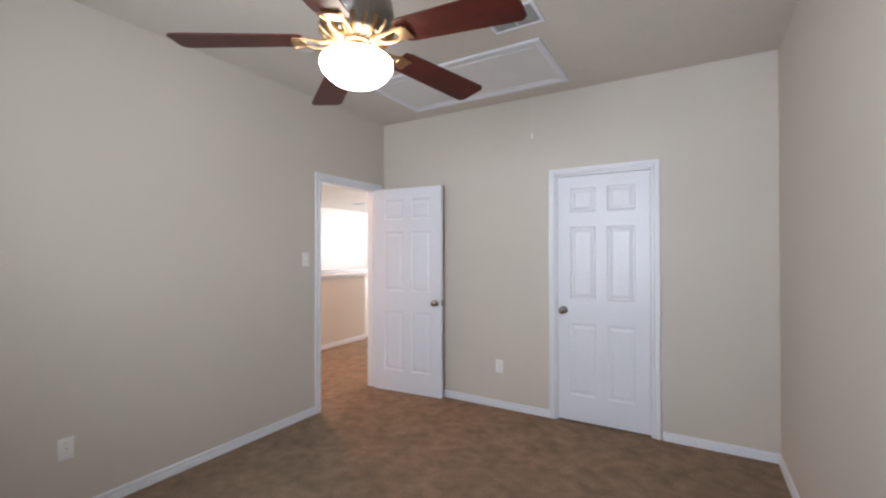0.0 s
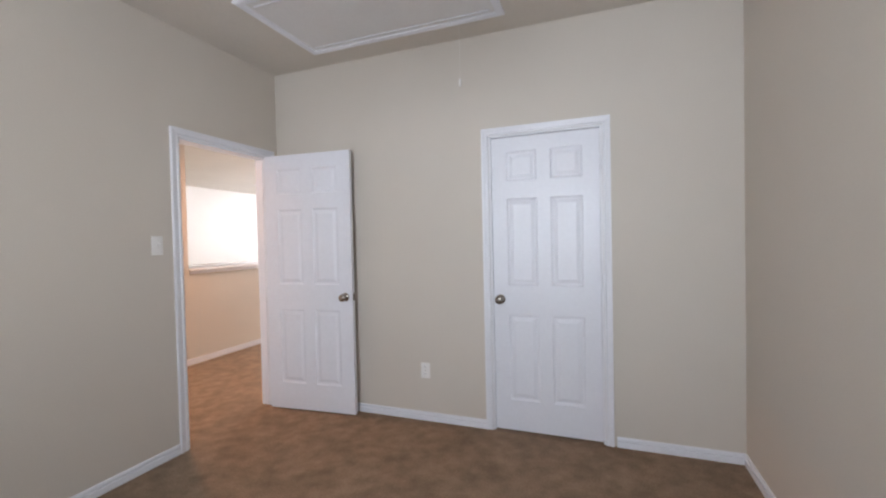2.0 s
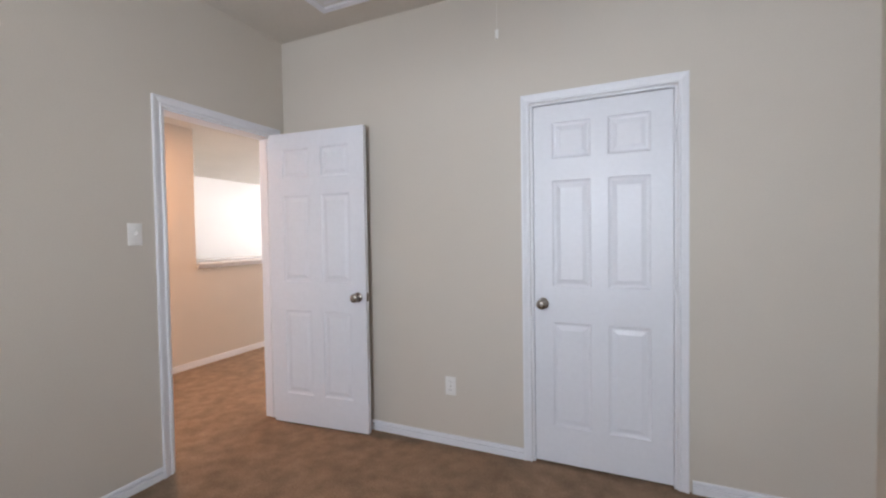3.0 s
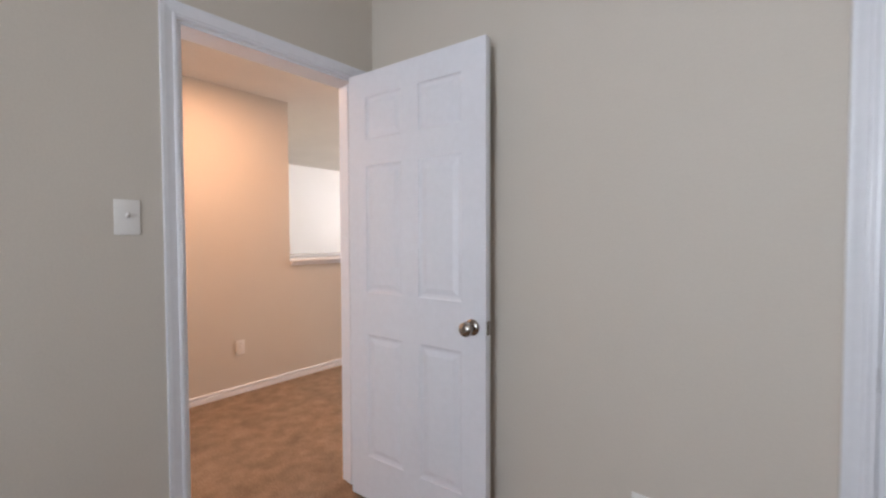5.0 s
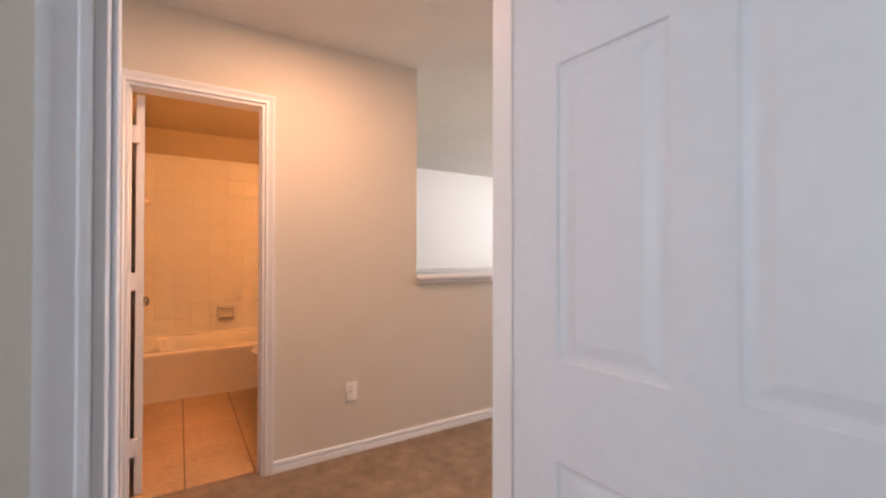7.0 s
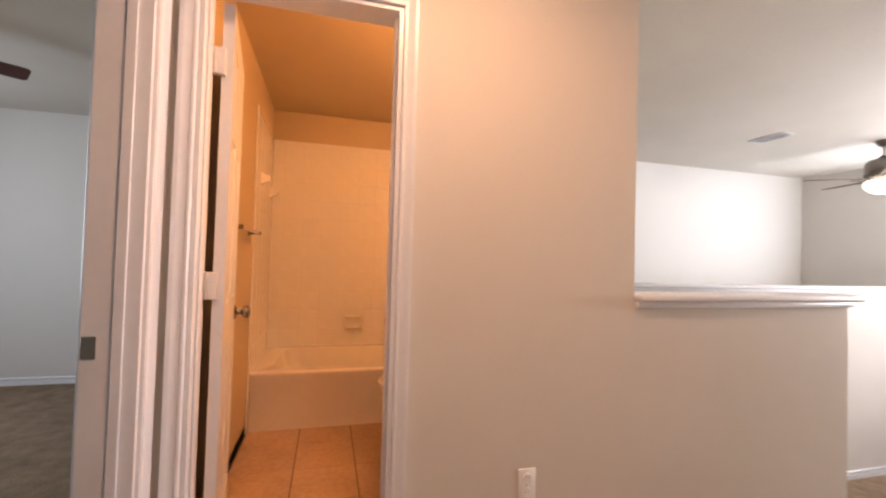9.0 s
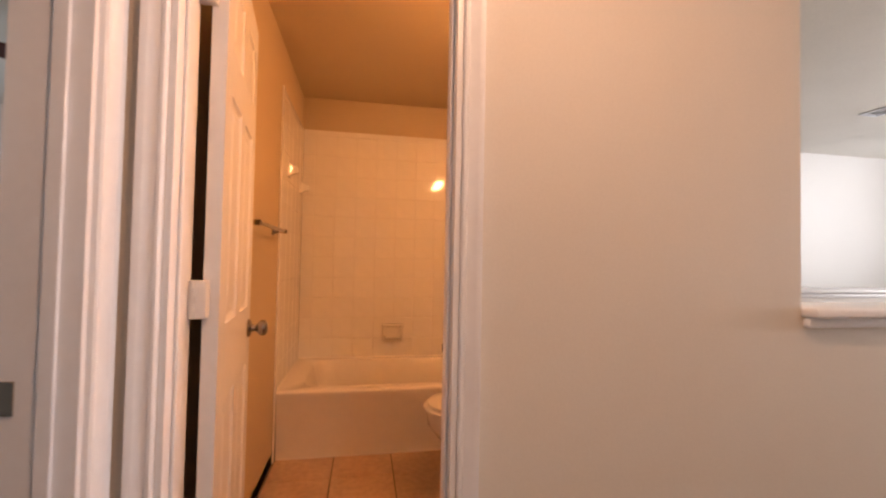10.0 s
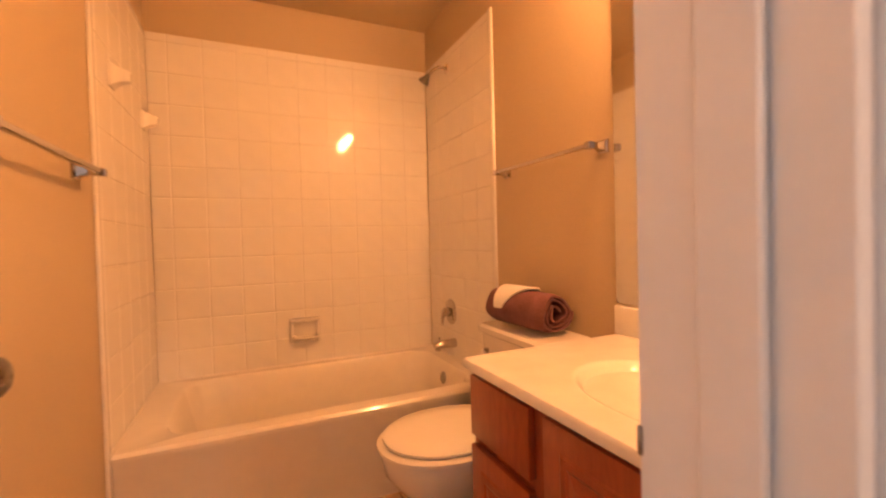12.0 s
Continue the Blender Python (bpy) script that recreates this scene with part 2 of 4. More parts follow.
def jambs(m, w, h, t, parent, stop_at=None):
    """Lining of the opening, through the wall's thickness t (y from 0 to -t), with a stop."""
    for x0, x1 in ((-0.002, 0.012), (w - 0.012, w + 0.002)):
        bm = box((x0, 0.001, 0), (x1, -t - 0.001, h), 0.001)
        bm.transform(m)
        part("jamb", bm, M_TRIM, parent)
    bm = box((0.012, 0.001, h - 0.012), (w - 0.012, -t - 0.001, h + 0.002), 0.001)
    bm.transform(m)
    part("head_jamb", bm, M_TRIM, parent)
    if stop_at is not None:
        s0, s1 = stop_at
        for x0, x1 in ((0.0125, 0.020), (w - 0.020, w - 0.0125)):
            bm = box((x0, s0, 0.003), (x1, s1, h - 0.013), 0.002)
            bm.transform(m)
            part("door_stop", bm, M_TRIM, parent)


def knob_bm(into=None, m=UP):
    return lathe([(0.0, 0.0), (0.032, 0.0), (0.033, 0.004), (0.027, 0.010), (0.013, 0.013), (0.011, 0.026), (0.016, 0.031), (0.026, 0.040),
                  (0.029, 0.050), (0.027, 0.059), (0.018, 0.066), (0.007, 0.068), (0.0, 0.066)], 24, m, into)


def door_leaf(parent, m, w, h, knob_z=0.905, knob_at=None, t=0.035, both=True):
    """Moulded six-panel leaf: x across from the hinge, faces at y 0 and -t."""
    st, mu = 0.112 * w / 0.76, 0.095 * w / 0.76
    pw = (w - 2 * st - mu) / 2
    xs = [0, st, st + pw, st + pw + mu, st + 2 * pw + mu, w]
    zs = [0, 0.21, 0.80, 1.00, 1.595, 1.715, 1.915, h]
    bm = bmesh.new()
    for y in (0.0, -t):
        grid = [[bm.verts.new((x, y, z)) for x in xs] for z in zs]
        for i in range(len(zs) - 1):
            for j in range(len(xs) - 1):
                if i in (1, 3, 5) and j in (1, 3):
                    continue
                bm.faces.new((grid[i][j], grid[i][j + 1], grid[i + 1][j + 1], grid[i + 1][j]))
    for a, b in (((0, 0), (w, 0)), ((w, 0), (w, h)), ((w, h), (0, h)), ((0, h), (0, 0))):
        bm.faces.new([bm.verts.new(v) for v in ((a[0], 0, a[1]), (b[0], 0, b[1]), (b[0], -t, b[1]), (a[0], -t, a[1]))])
    bmesh.ops.remove_doubles(bm, verts=bm.verts, dist=1e-5)
    leaf = part("leaf", bm, M_DOOR, parent, "white moulded six-panel leaf", m, smooth=False)
    for i in (1, 3, 5):
        for j in (1, 3):
            for y, s in ((0.0, -1), (-t, 1)):
                bm = bmesh.new()
                rings = []
                for inset, d in ((0, 0), (0.003, 0.0045), (0.010, 0.0075), (0.017, 0.0085), (0.022, 0.0080), (0.040, 0.0030), (0.044, 0.0020)):
                    x0, x1, z0, z1 = xs[j] + inset, xs[j + 1] - inset, zs[i] + inset, zs[i + 1] - inset
                    rings.append([bm.verts.new((x, y + s * d, z)) for x, z in ((x0, z0), (x1, z0), (x1, z1), (x0, z1))])
                for p, q in zip(rings, rings[1:]):
                    for k in range(4):
                        bm.faces.new((p[k], p[(k + 1) % 4], q[(k + 1) % 4], q[k]))
                bm.faces.new(rings[-1])
                part("panel", bm, M_DOOR, leaf, smooth=False)
    kx = w - 0.060 if knob_at is None else knob_at
    if both:
        part("knob", knob_bm(m=pose(kx, 0.0005, knob_z, -90)), M_NICKEL, leaf, "round brushed nickel knob")
    part("knob", knob_bm(m=pose(kx, -t - 0.0005, knob_z, 90)), M_NICKEL, leaf, "round brushed nickel knob")
    part("latch_plate", box((w - 0.0005, -0.005, knob_z - 0.028), (w + 0.0015, -t + 0.005, knob_z + 0.028), 0.0005), M_NICKEL, leaf, "nickel latch plate")
    return leaf


def hinges(parent, m, zs, mat=None):
    for z in zs:
        bm = lathe([(0, -0.046), (0.006, -0.046), (0.006, 0.046), (0, 0.046)], 10, m @ pose(0, 0, z))
        part("hinge", bm, mat or M_TRIM, parent, "painted butt hinge")


# ---- the shell ----
CH, CR, CB = 2.459, 2.75, 2.444      # ceilings: hall, bedroom, bathroom
HW, EW = -1.778, -1.115              # hall wall with the bathroom door; hall end wall
H = 2.045                            # door openings
TOP = 2.95

wall("wall_closet_side", [((0, 0, 0), (1.838, 0.12, TOP)), ((2.57, 0, 0), (3.33, 0.12, TOP)), ((1.838, 0, H), (2.57, 0.12, TOP))],
     label="beige painted wall with the closed closet door")
# unseen walls behind the shut closet door that stop sky light at its gaps
wall("closet_light_block", [((0, 0.75, 0), (3.45, 0.87, TOP)), ((3.33, 0, 0), (3.45, 0.75, TOP))])
wall("wall_bedroom_door_side", [((-0.12, -4.27, 0), (0, -0.898, TOP)), ((-0.12, -0.11, 0), (0, 5.81, TOP)), ((-0.12, -0.898, H), (0, -0.11, TOP))],
     label="beige painted wall with the open bedroom doorway")
wall("wall_bedroom_side", [((3.33, -4.27, 0), (3.45, 0, TOP))], label="plain beige painted bedroom wall")
wall("wall_bedroom_window_side", [((0, -4.27, 0), (1.2, -4.15, TOP)), ((2.7, -4.27, 0), (3.33, -4.15, TOP)), ((1.2, -4.27, 0), (2.7, -4.15, 0.9)),
                                  ((1.2, -4.27, 2.2), (2.7, -4.15, TOP))])
wall("wall_bathroom_door_side", [((-1.89, EW, 0), (HW, -1.024, TOP)), ((-1.89, -0.405, 0), (HW, 0.55, TOP)), ((-1.89, -1.024, H), (HW, -0.405, TOP))],
     label="beige painted hall wall with the bathroom doorway")
wall("half_wall_hall", [((-1.89, 0.55, -0.7), (HW, 1.735, 1.045))], label="beige half wall with a white wooden cap")
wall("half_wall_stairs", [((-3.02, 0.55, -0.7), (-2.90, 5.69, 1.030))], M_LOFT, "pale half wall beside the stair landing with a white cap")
wall("wall_bathroom_door_stop_side", [((-4.37, -1.215, 0), (-1.89, EW, TOP))], M_BATH, label="tan painted bathroom wall with lamp warmth in its colour, behind the open door")
wall("wall_hall_end", [((-1.89, -1.25, 0), (-1.70, EW, TOP)), ((-0.94, -1.25, 0), (-0.12, EW, TOP)), ((-1.70, -1.25, H), (-0.94, EW, TOP))],
     label="beige painted wall with the second bedroom doorway")
wall("wall_bathroom_tub_end", [((-4.40, EW, 0), (-4.258, 0.43, TOP))], M_BATH, label="painted wall above the tub tiles")
wall("wall_bathroom_vanity_side", [((-4.82, 0.419, -0.7), (-1.89, 0.55, TOP))], M_BATH, label="painted wall behind toilet and vanity")
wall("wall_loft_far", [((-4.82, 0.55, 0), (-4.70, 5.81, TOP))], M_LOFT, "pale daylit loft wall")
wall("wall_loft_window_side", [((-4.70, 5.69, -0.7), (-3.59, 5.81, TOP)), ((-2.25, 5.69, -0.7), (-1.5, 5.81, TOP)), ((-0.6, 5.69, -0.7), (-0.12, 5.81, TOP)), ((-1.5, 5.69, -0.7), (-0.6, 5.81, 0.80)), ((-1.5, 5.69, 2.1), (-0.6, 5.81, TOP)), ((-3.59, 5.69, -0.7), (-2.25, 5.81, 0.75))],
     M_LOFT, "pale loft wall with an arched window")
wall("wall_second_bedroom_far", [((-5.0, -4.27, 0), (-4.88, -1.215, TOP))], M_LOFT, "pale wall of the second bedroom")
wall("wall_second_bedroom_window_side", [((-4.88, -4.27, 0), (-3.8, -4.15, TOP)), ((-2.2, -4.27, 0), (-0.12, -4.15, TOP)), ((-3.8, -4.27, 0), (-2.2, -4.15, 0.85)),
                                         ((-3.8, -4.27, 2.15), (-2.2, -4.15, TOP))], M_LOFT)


def slab(name, a, b, mat, label, category):
    return tagged(part(name, box(a, b), mat, None, smooth=False), label, category, kind="structure")


slab("floor_bedroom", (-0.02, -4.15, -0.15), (3.33, 0.75, 0), M_CARPET, "brown mottled cut-pile bedroom carpet", "carpet")
slab("floor_hall", (-1.84, -1.185, -0.15), (-0.02, 5.69, 0), M_CARPET, "brown mottled cut-pile hall carpet", "carpet")
slab("floor_second_bedroom", (-4.88, -4.15, -0.15), (-0.12, -1.185, 0), M_CARPET, "brown cut-pile carpet of the second bedroom", "carpet")
slab("floor_loft", (-4.70, 0.55, -0.15), (-3.02, 5.69, 0), M_CARPET, "brown carpet of the loft", "carpet")
slab("floor_landing", (-2.90, 0.55, -0.7), (-1.89, 5.69, -0.54), M_CARPET, "brown carpeted stair landing below the hall", "carpet")
slab("stair_step", (-2.12, 1.75, -0.54), (-1.84, 5.69, -0.18), M_CARPET, "brown carpeted stair step", "step")
slab("stair_step", (-2.38, 1.75, -0.54), (-2.12, 5.69, -0.36), M_CARPET, "brown carpeted stair step", "step")
slab("ceiling_bedroom", (0, -4.15, CR), (3.33, 0, CR + 0.12), M_CEIL, "beige textured bedroom ceiling", "ceiling")
slab("ceiling_hall", (-1.778, EW, CH), (-0.12, 0.55, CH + 0.12), M_CEIL, "beige textured hall ceiling", "ceiling")
slab("ceiling_loft", (-4.70, 0.55, CH), (-0.12, 5.69, CH + 0.12), M_CEIL, "beige textured loft ceiling", "ceiling")
slab("ceiling_bathroom", (-4.258, EW, CB), (-1.89, 0.419, CB + 0.12), M_BATH, "tan painted bathroom ceiling with lamp warmth in its colour", "ceiling")
slab("ceiling_second_bedroom", (-4.88, -4.15, 2.40), (-0.12, -1.215, 2.52), M_CEIL, "pale ceiling of the second bedroom", "ceiling")
# added slab above the ceilings, out of view, that shuts out sky light
slab("roof", (-5.1, -4.4, TOP), (3.6, 6.0, TOP + 0.1), M_CEIL, "unseen slab over the rooms that keeps out the sky", "roof")
slab("floor_bathroom", (-4.258, EW, -0.15), (-1.84, 0.419, -0.004), M_FGROUT, "dark grout bed of the bathroom floor tiles", "floor")

# baseboards
for name, segs in (
        ("baseboard_bedroom", [((1.786, 0, 0), (0, 0, 0)), ((3.33, 0, 0), (2.637, 0, 0)), ((0, -0.957, 0), (0, -4.15, 0)), ((3.33, -4.15, 0), (3.33, 0, 0)),
                               ((0, -4.15, 0), (3.33, -4.15, 0))]),
        ("baseboard_hall", [((HW, 1.735, 0), (HW, -0.363, 0)), ((-0.12, -0.05, 0), (-0.12, 5.69, 0)), ((-0.12, EW, 0), (-0.12, -0.94, 0)),
                            ((-0.88, EW, 0), (-0.12, EW, 0))]),
        ("baseboard_second_bedroom", [((-4.88, -1.215, 0), (-4.88, -4.15, 0))]),
        ("baseboard_landing", [((-2.90, 5.69, -0.54), (-2.90, 0.55, -0.54))]),
        ("baseboard_loft", [((-4.70, 5.69, 0), (-4.70, 0.55, 0))]),
        ("baseboard_bathroom", [((-1.92, EW, 0), (-3.40, EW, 0))])):
    bb = thing(name, label="white painted moulded wooden baseboard", category="baseboard", kind="structure")
    for p, q in segs:
        run(BASE, p, q, "board", bb)

# caps of the half walls
for name, x0, x1, y0, y1, z in (("half_wall_cap_hall", -1.925, -1.735, 0.552, 1.79, 1.045), ("half_wall_cap_stairs", -3.06, -2.86, 0.552, 5.69, 1.030)):
    cap = thing(name, label="white painted wooden half-wall cap with moulded edge", category="cap", kind="structure")
    part("board", box((x0, y0, z), (x1, y1, z + 0.027), 0.009, seg=3), M_TRIM, cap)
    yb = min(y1 - 0.035, 5.69)
    for xa, xb in ((x1 - 0.043, x1 - 0.022), (x0 + 0.020, x0 + 0.036)):
        part("bed_moulding", box((xa, y0, z - 0.027), (xb, yb, z - 0.001), 0.006, seg=2), M_TRIM, cap)

# ---- doors ----
d1 = thing("door_1", pose(0, -0.898, 0, 0, 0, 90), "white six-panel bedroom door standing open", "door", kind="structure")
MIR = Matrix.Diagonal((1, -1, 1, 1))
casing(MIR, 0.788, H, d1, 0.95)
casing(pose(0, 0.12, 0), 0.788, H, d1)
jambs(Matrix.Translation((0, 0.12, 0)), 0.788, H, 0.12, d1, (-0.045, -0.080))
# the leaf stands open along the closet wall
M1 = d1.matrix_world.inverted() @ pose(0.018, -0.134, 0.012, 0, 0, 4.6)
door_leaf(d1, M1, 0.758, 2.028)
hinges(d1, d1.matrix_world.inverted() @ pose(0.008, -0.118, 0), (0.25, 1.05, 1.80))

d2 = thing("door_2", pose(1.838, 0, 0), "white six-panel closet door standing shut", "door", kind="structure")
casing(MIR, 0.732, H, d2, 0.85)
jambs(Matrix.Translation((0, 0.12, 0)), 0.732, H, 0.12, d2, (-0.040, -0.070))
door_leaf(d2, Matrix.Translation((0.717, 0.004, 0.014)) @ pose(0, 0, 0, 0, 0, 180), 0.702, 2.014, knob_at=0.654)
hinges(d2, pose(0.721, -0.004, 0), (0.25, 1.05, 1.80))

d3 = thing("door_3", pose(HW, -1.024, 0, 0, 0, 90), "white six-panel bathroom door standing open", "door", kind="structure")
casing(MIR, 0.619, H, d3, 0.85)
casing(pose(0, 0.112, 0), 0.619, H, d3)
jambs(Matrix.Translation((0, 0.112, 0)), 0.619, H, 0.112, d3, (-0.045, -0.080))
door_leaf(d3, d3.matrix_world.inverted() @ pose(-1.902, -0.990, 0.006, 0, 0, 187.5), 0.612, 2.022, knob_z=0.918, both=False)
for z in (0.25, 1.08, 1.82):
    hinge = box((0.010, 0.0975, z - 0.044), (0.050, 0.122, z + 0.044), 0.0015)
    for k in range(5):
        zk = z - 0.044 + 0.0176 * k
        rk = 0.0072 if k % 2 else 0.0066
        lathe([(0, zk + 0.0004), (rk, zk + 0.0008), (rk, zk + 0.0168), (0, zk + 0.0172)], 12, pose(0.021, 0.0985, 0), hinge)
    part("hinge", hinge, M_TRIM, d3, "paint-covered butt hinge")
part("strike_plate", box((0.604, 0.110, 0.948), (0.6078, 0.1134, 0.968), 0.001), M_NICKEL, d3, "nickel strike plate")

d4 = thing("door_4", pose(-1.70, EW, 0), "white cased doorway of the second bedroom", "doorway", kind="structure")
casing(UP, 0.76, H, d4)
casing(pose(0, -0.135, 0) @ MIR, 0.76, H, d4)
jambs(UP, 0.76, H, 0.135, d4, (-0.035, -0.062))
part("strike_plate", box((0.011, -0.099, 0.895), (0.0145, -0.133, 0.955), 0.001), M_NICKEL, d4, "worn nickel strike plate")

# ---- windows ----


def window(name, m, w, h, arch=0.0):
    """Sash window in its opening: x across, y into the room, z up from the sill."""
    win = thing(name, m, "white framed window with clear glass", "window", kind="structure")
    for a, b in (((0, -0.10, 0), (0.045, -0.04, h)), ((w - 0.045, -0.10, 0), (w, -0.04, h)), ((0.045, -0.10, 0), (w - 0.045, -0.04, 0.045)),
                 ((0.045, -0.10, h - 0.045), (w - 0.045, -0.04, h)), ((0.045, -0.095, h / 2 - 0.02), (w - 0.045, -0.045, h / 2 + 0.02))):
        part("window_frame", box(a, b, 0.004), M_TRIM, win)
    for z0, z1 in ((0.045, h / 2 - 0.02), (h / 2 + 0.02, h - 0.045)):
        p = part("pane", box((0.045, -0.074, z0), (w - 0.045, -0.070, z1)), M_GLASS, win)
        p.visible_shadow = False
    part("window_sill", box((-0.03, -0.04, -0.025), (w + 0.03, 0.04, -0.001), 0.005), M_TRIM, win)
    return win


window("window_1", pose(1.2, -4.15, 0.9), 1.5, 1.3)
# added window, out of view, that only frames the hall's fill lamp
window("added_hall_window", pose(-0.6, 5.69, 0.80, 0, 0, 180), 0.9, 1.3)
window("window_2", pose(-3.8, -4.15, 0.85), 1.6, 1.3)
w3 = window("window_3", pose(-2.25, 5.69, 0.75, 0, 0, 180), 1.34, 1.12)
# arched top of the loft window: lintel cut to a half ellipse, with a curved frame and a fan pane
N = 24
arc = [(0.67 - 0.67 * math.cos(math.pi * k / N), 1.12 + 0.50 * math.sin(math.pi * k / N)) for k in range(N + 1)]
bm = bmesh.new()
for y in (0.0, -0.12):
    lo = [bm.verts.new((x, y, z)) for x, z in arc]
    hi = [bm.verts.new((x, y, TOP - 0.75)) for x, z in arc]
    for k in range(N):
        bm.faces.new((lo[k], lo[k + 1], hi[k + 1], hi[k]))
for k in range(N):
    (xa, za), (xb, zb) = arc[k], arc[k + 1]
    bm.faces.new([bm.verts.new(v) for v in ((xa, 0, za), (xb, 0, zb), (xb, -0.12, zb), (xa, -0.12, za))])
bmesh.ops.remove_doubles(bm, verts=bm.verts, dist=1e-5)
part("arched_lintel", bm, M_LOFT, w3, "pale arched wall over the window", smooth=False)
part("arched_frame", tube([(0.67 + (x - 0.67) * 0.97, -0.07, 1.12 + (z - 1.12) * 0.97) for x, z in arc], 0.022, 8), M_TRIM, w3)
bm = bmesh.new()
for y in (-0.070, -0.074):
    bm.faces.new([bm.verts.new((x, y, z)) for x, z in arc])
p = part("pane", bm, M_GLASS, w3)
p.visible_shadow = False

# ---- ceiling fans ----


def ceiling_fan(name, m, drop, first, radius, glow, label, metal, blade_mat, globe_r=0.145, rise=0.0):
    """Origin at the ceiling; drop: how far the blade tips hang below it; rise: the hub above the tips."""
    fan = thing(name, m, label, "ceiling fan")
    zg = -drop
    zb = zg + rise
    part("canopy", lathe([(0, 0), (0.068, 0), (0.066, -0.02), (0.040, -0.055), (0.016, -0.065), (0, -0.065)], 24), metal, fan)
    part("downrod", tube([(0, 0, -0.06), (0, 0, zb + 0.20)], 0.012), metal, fan)
    part("motor_housing", lathe([(0, zb + 0.225), (0.035, zb + 0.225), (0.05, zb + 0.205), (0.115, zb + 0.185), (0.140, zb + 0.155), (0.146, zb + 0.115),
                                 (0.146, zb + 0.075), (0.135, zb + 0.055), (0.138, zb + 0.05), (0, zb + 0.05)], 36), M_PEWTER if metal is M_BRASS else metal, fan)
    vents = part("vent_ring", lathe([(0, zb + 0.052), (0.142, zb + 0.052), (0.139, zb + 0.034), (0.112, zb + 0.008), (0.072, zb - 0.006), (0, zb - 0.006)], 36), M_PEWTER, fan)
    for k in range(20):
        rib = tube([(0.070, 0, zb - 0.006), (0.094, 0, zb - 0.001), (0.116, 0, zb + 0.010), (0.141, 0, zb + 0.034), (0.145, 0, zb + 0.050)],
                   [0.004, 0.006, 0.008, 0.009, 0.007], 6)
        rib.transform(Matrix.Rotation(k * math.tau / 20, 4, "Z"))
        part("vent_rib", rib, metal, vents)
    part("light_fitter", lathe([(0, zb - 0.004), (0.060, zb - 0.004), (0.056, zb - 0.010), (0.048, zb - 0.016), (0.046, zg + 0.012), (0.052, zg + 0.008),
                                (0.066, zg - 0.004), (0.068, zg - 0.016), (0, zg - 0.016)], 32), metal, fan)
    s = globe_r / 0.150
    prof = [(0.062, 0.0), (0.072, -0.004), (0.106, -0.010), (0.134, -0.022), (0.147, -0.038), (0.149, -0.054), (0.142, -0.075), (0.122, -0.102),
            (0.094, -0.124), (0.062, -0.137), (0.030, -0.142), (0, -0.143)]
    part("globe", lathe([(r * s, z * s * 0.95 + zg - 0.004) for r, z in prof], 40), glow, fan, "glowing white opal glass globe")
    droop = Matrix.Rotation(math.atan(rise / radius), 4, "Y")
    for k in range(5):
        turn = Matrix.Rotation(radians(first + 72 * k), 4, "Z")
        arm = bmesh.new()
        for side in (-1, 1):
            tube([turn @ Matrix.Translation((0, 0, zb)) @ droop @ Vector((v[0], v[1], v[2] - zb)) for v in ((0.085, side * 0.012, zb + 0.004), (0.125, side * 0.028, zb - 0.012), (0.165, side * 0.034, zb - 0.010),
                                             (0.200, side * 0.030, zb + 0.000), (0.245, side * 0.040, zb - 0.004))], [0.011, 0.009, 0.008, 0.009, 0.006], 8, arm)
        plate = box((0.195, -0.036, -0.004), (0.250, 0.036, 0.003), 0.003)
        plate.transform(turn @ Matrix.Translation((0, 0, zb)) @ droop @ pose(0, 0, -0.004, -9))
        joined(plate, arm)
        part("blade_iron", arm, metal, fan)
        blade = bmesh.new()
        out = [(0.205, -0.056), (0.235, -0.066), (radius - 0.075, -0.079), (radius - 0.018, -0.079), (radius - 0.006, -0.066), (radius, -0.060),
               (radius, 0.060), (radius - 0.006, 0.066), (radius - 0.018, 0.079), (radius - 0.075, 0.079), (0.235, 0.066), (0.205, 0.056)]
        lo, hi = [[blade.verts.new((x, y, z)) for x, y in out] for z in (0.0035, 0.0095)]
        blade.faces.new(lo)
        blade.faces.new(hi)
        for i in range(len(out)):
            j = (i + 1) % len(out)
            blade.faces.new((lo[i], lo[j], hi[j], hi[i]))
        part("blade", blade, blade_mat, fan, m=turn @ Matrix.Translation((0, 0, zb)) @ droop @ pose(0, 0, 0, -9))
    return fan


ceiling_fan("ceiling_fan", pose(1.69, -2.285, CR), CR - 2.20, 2, 0.68, M_GLOBE, "brass ceiling fan with mahogany blades and a lit globe", M_BRASS, M_BLADE, rise=0.042)
ceiling_fan("ceiling_fan", pose(-3.16, 4.52, CH), 0.375, 20, 0.62, M_LGLOBE, "pewter ceiling fan with dark blades and a lit globe", M_PEWTER, M_BLADE, 0.15)
ceiling_fan("ceiling_fan", pose(-3.02, -2.86, 2.40), 0.20, 127, 0.62, M_LGLOBE, "ceiling fan with dark blades in the second bedroom", M_PEWTER, M_BLADE)

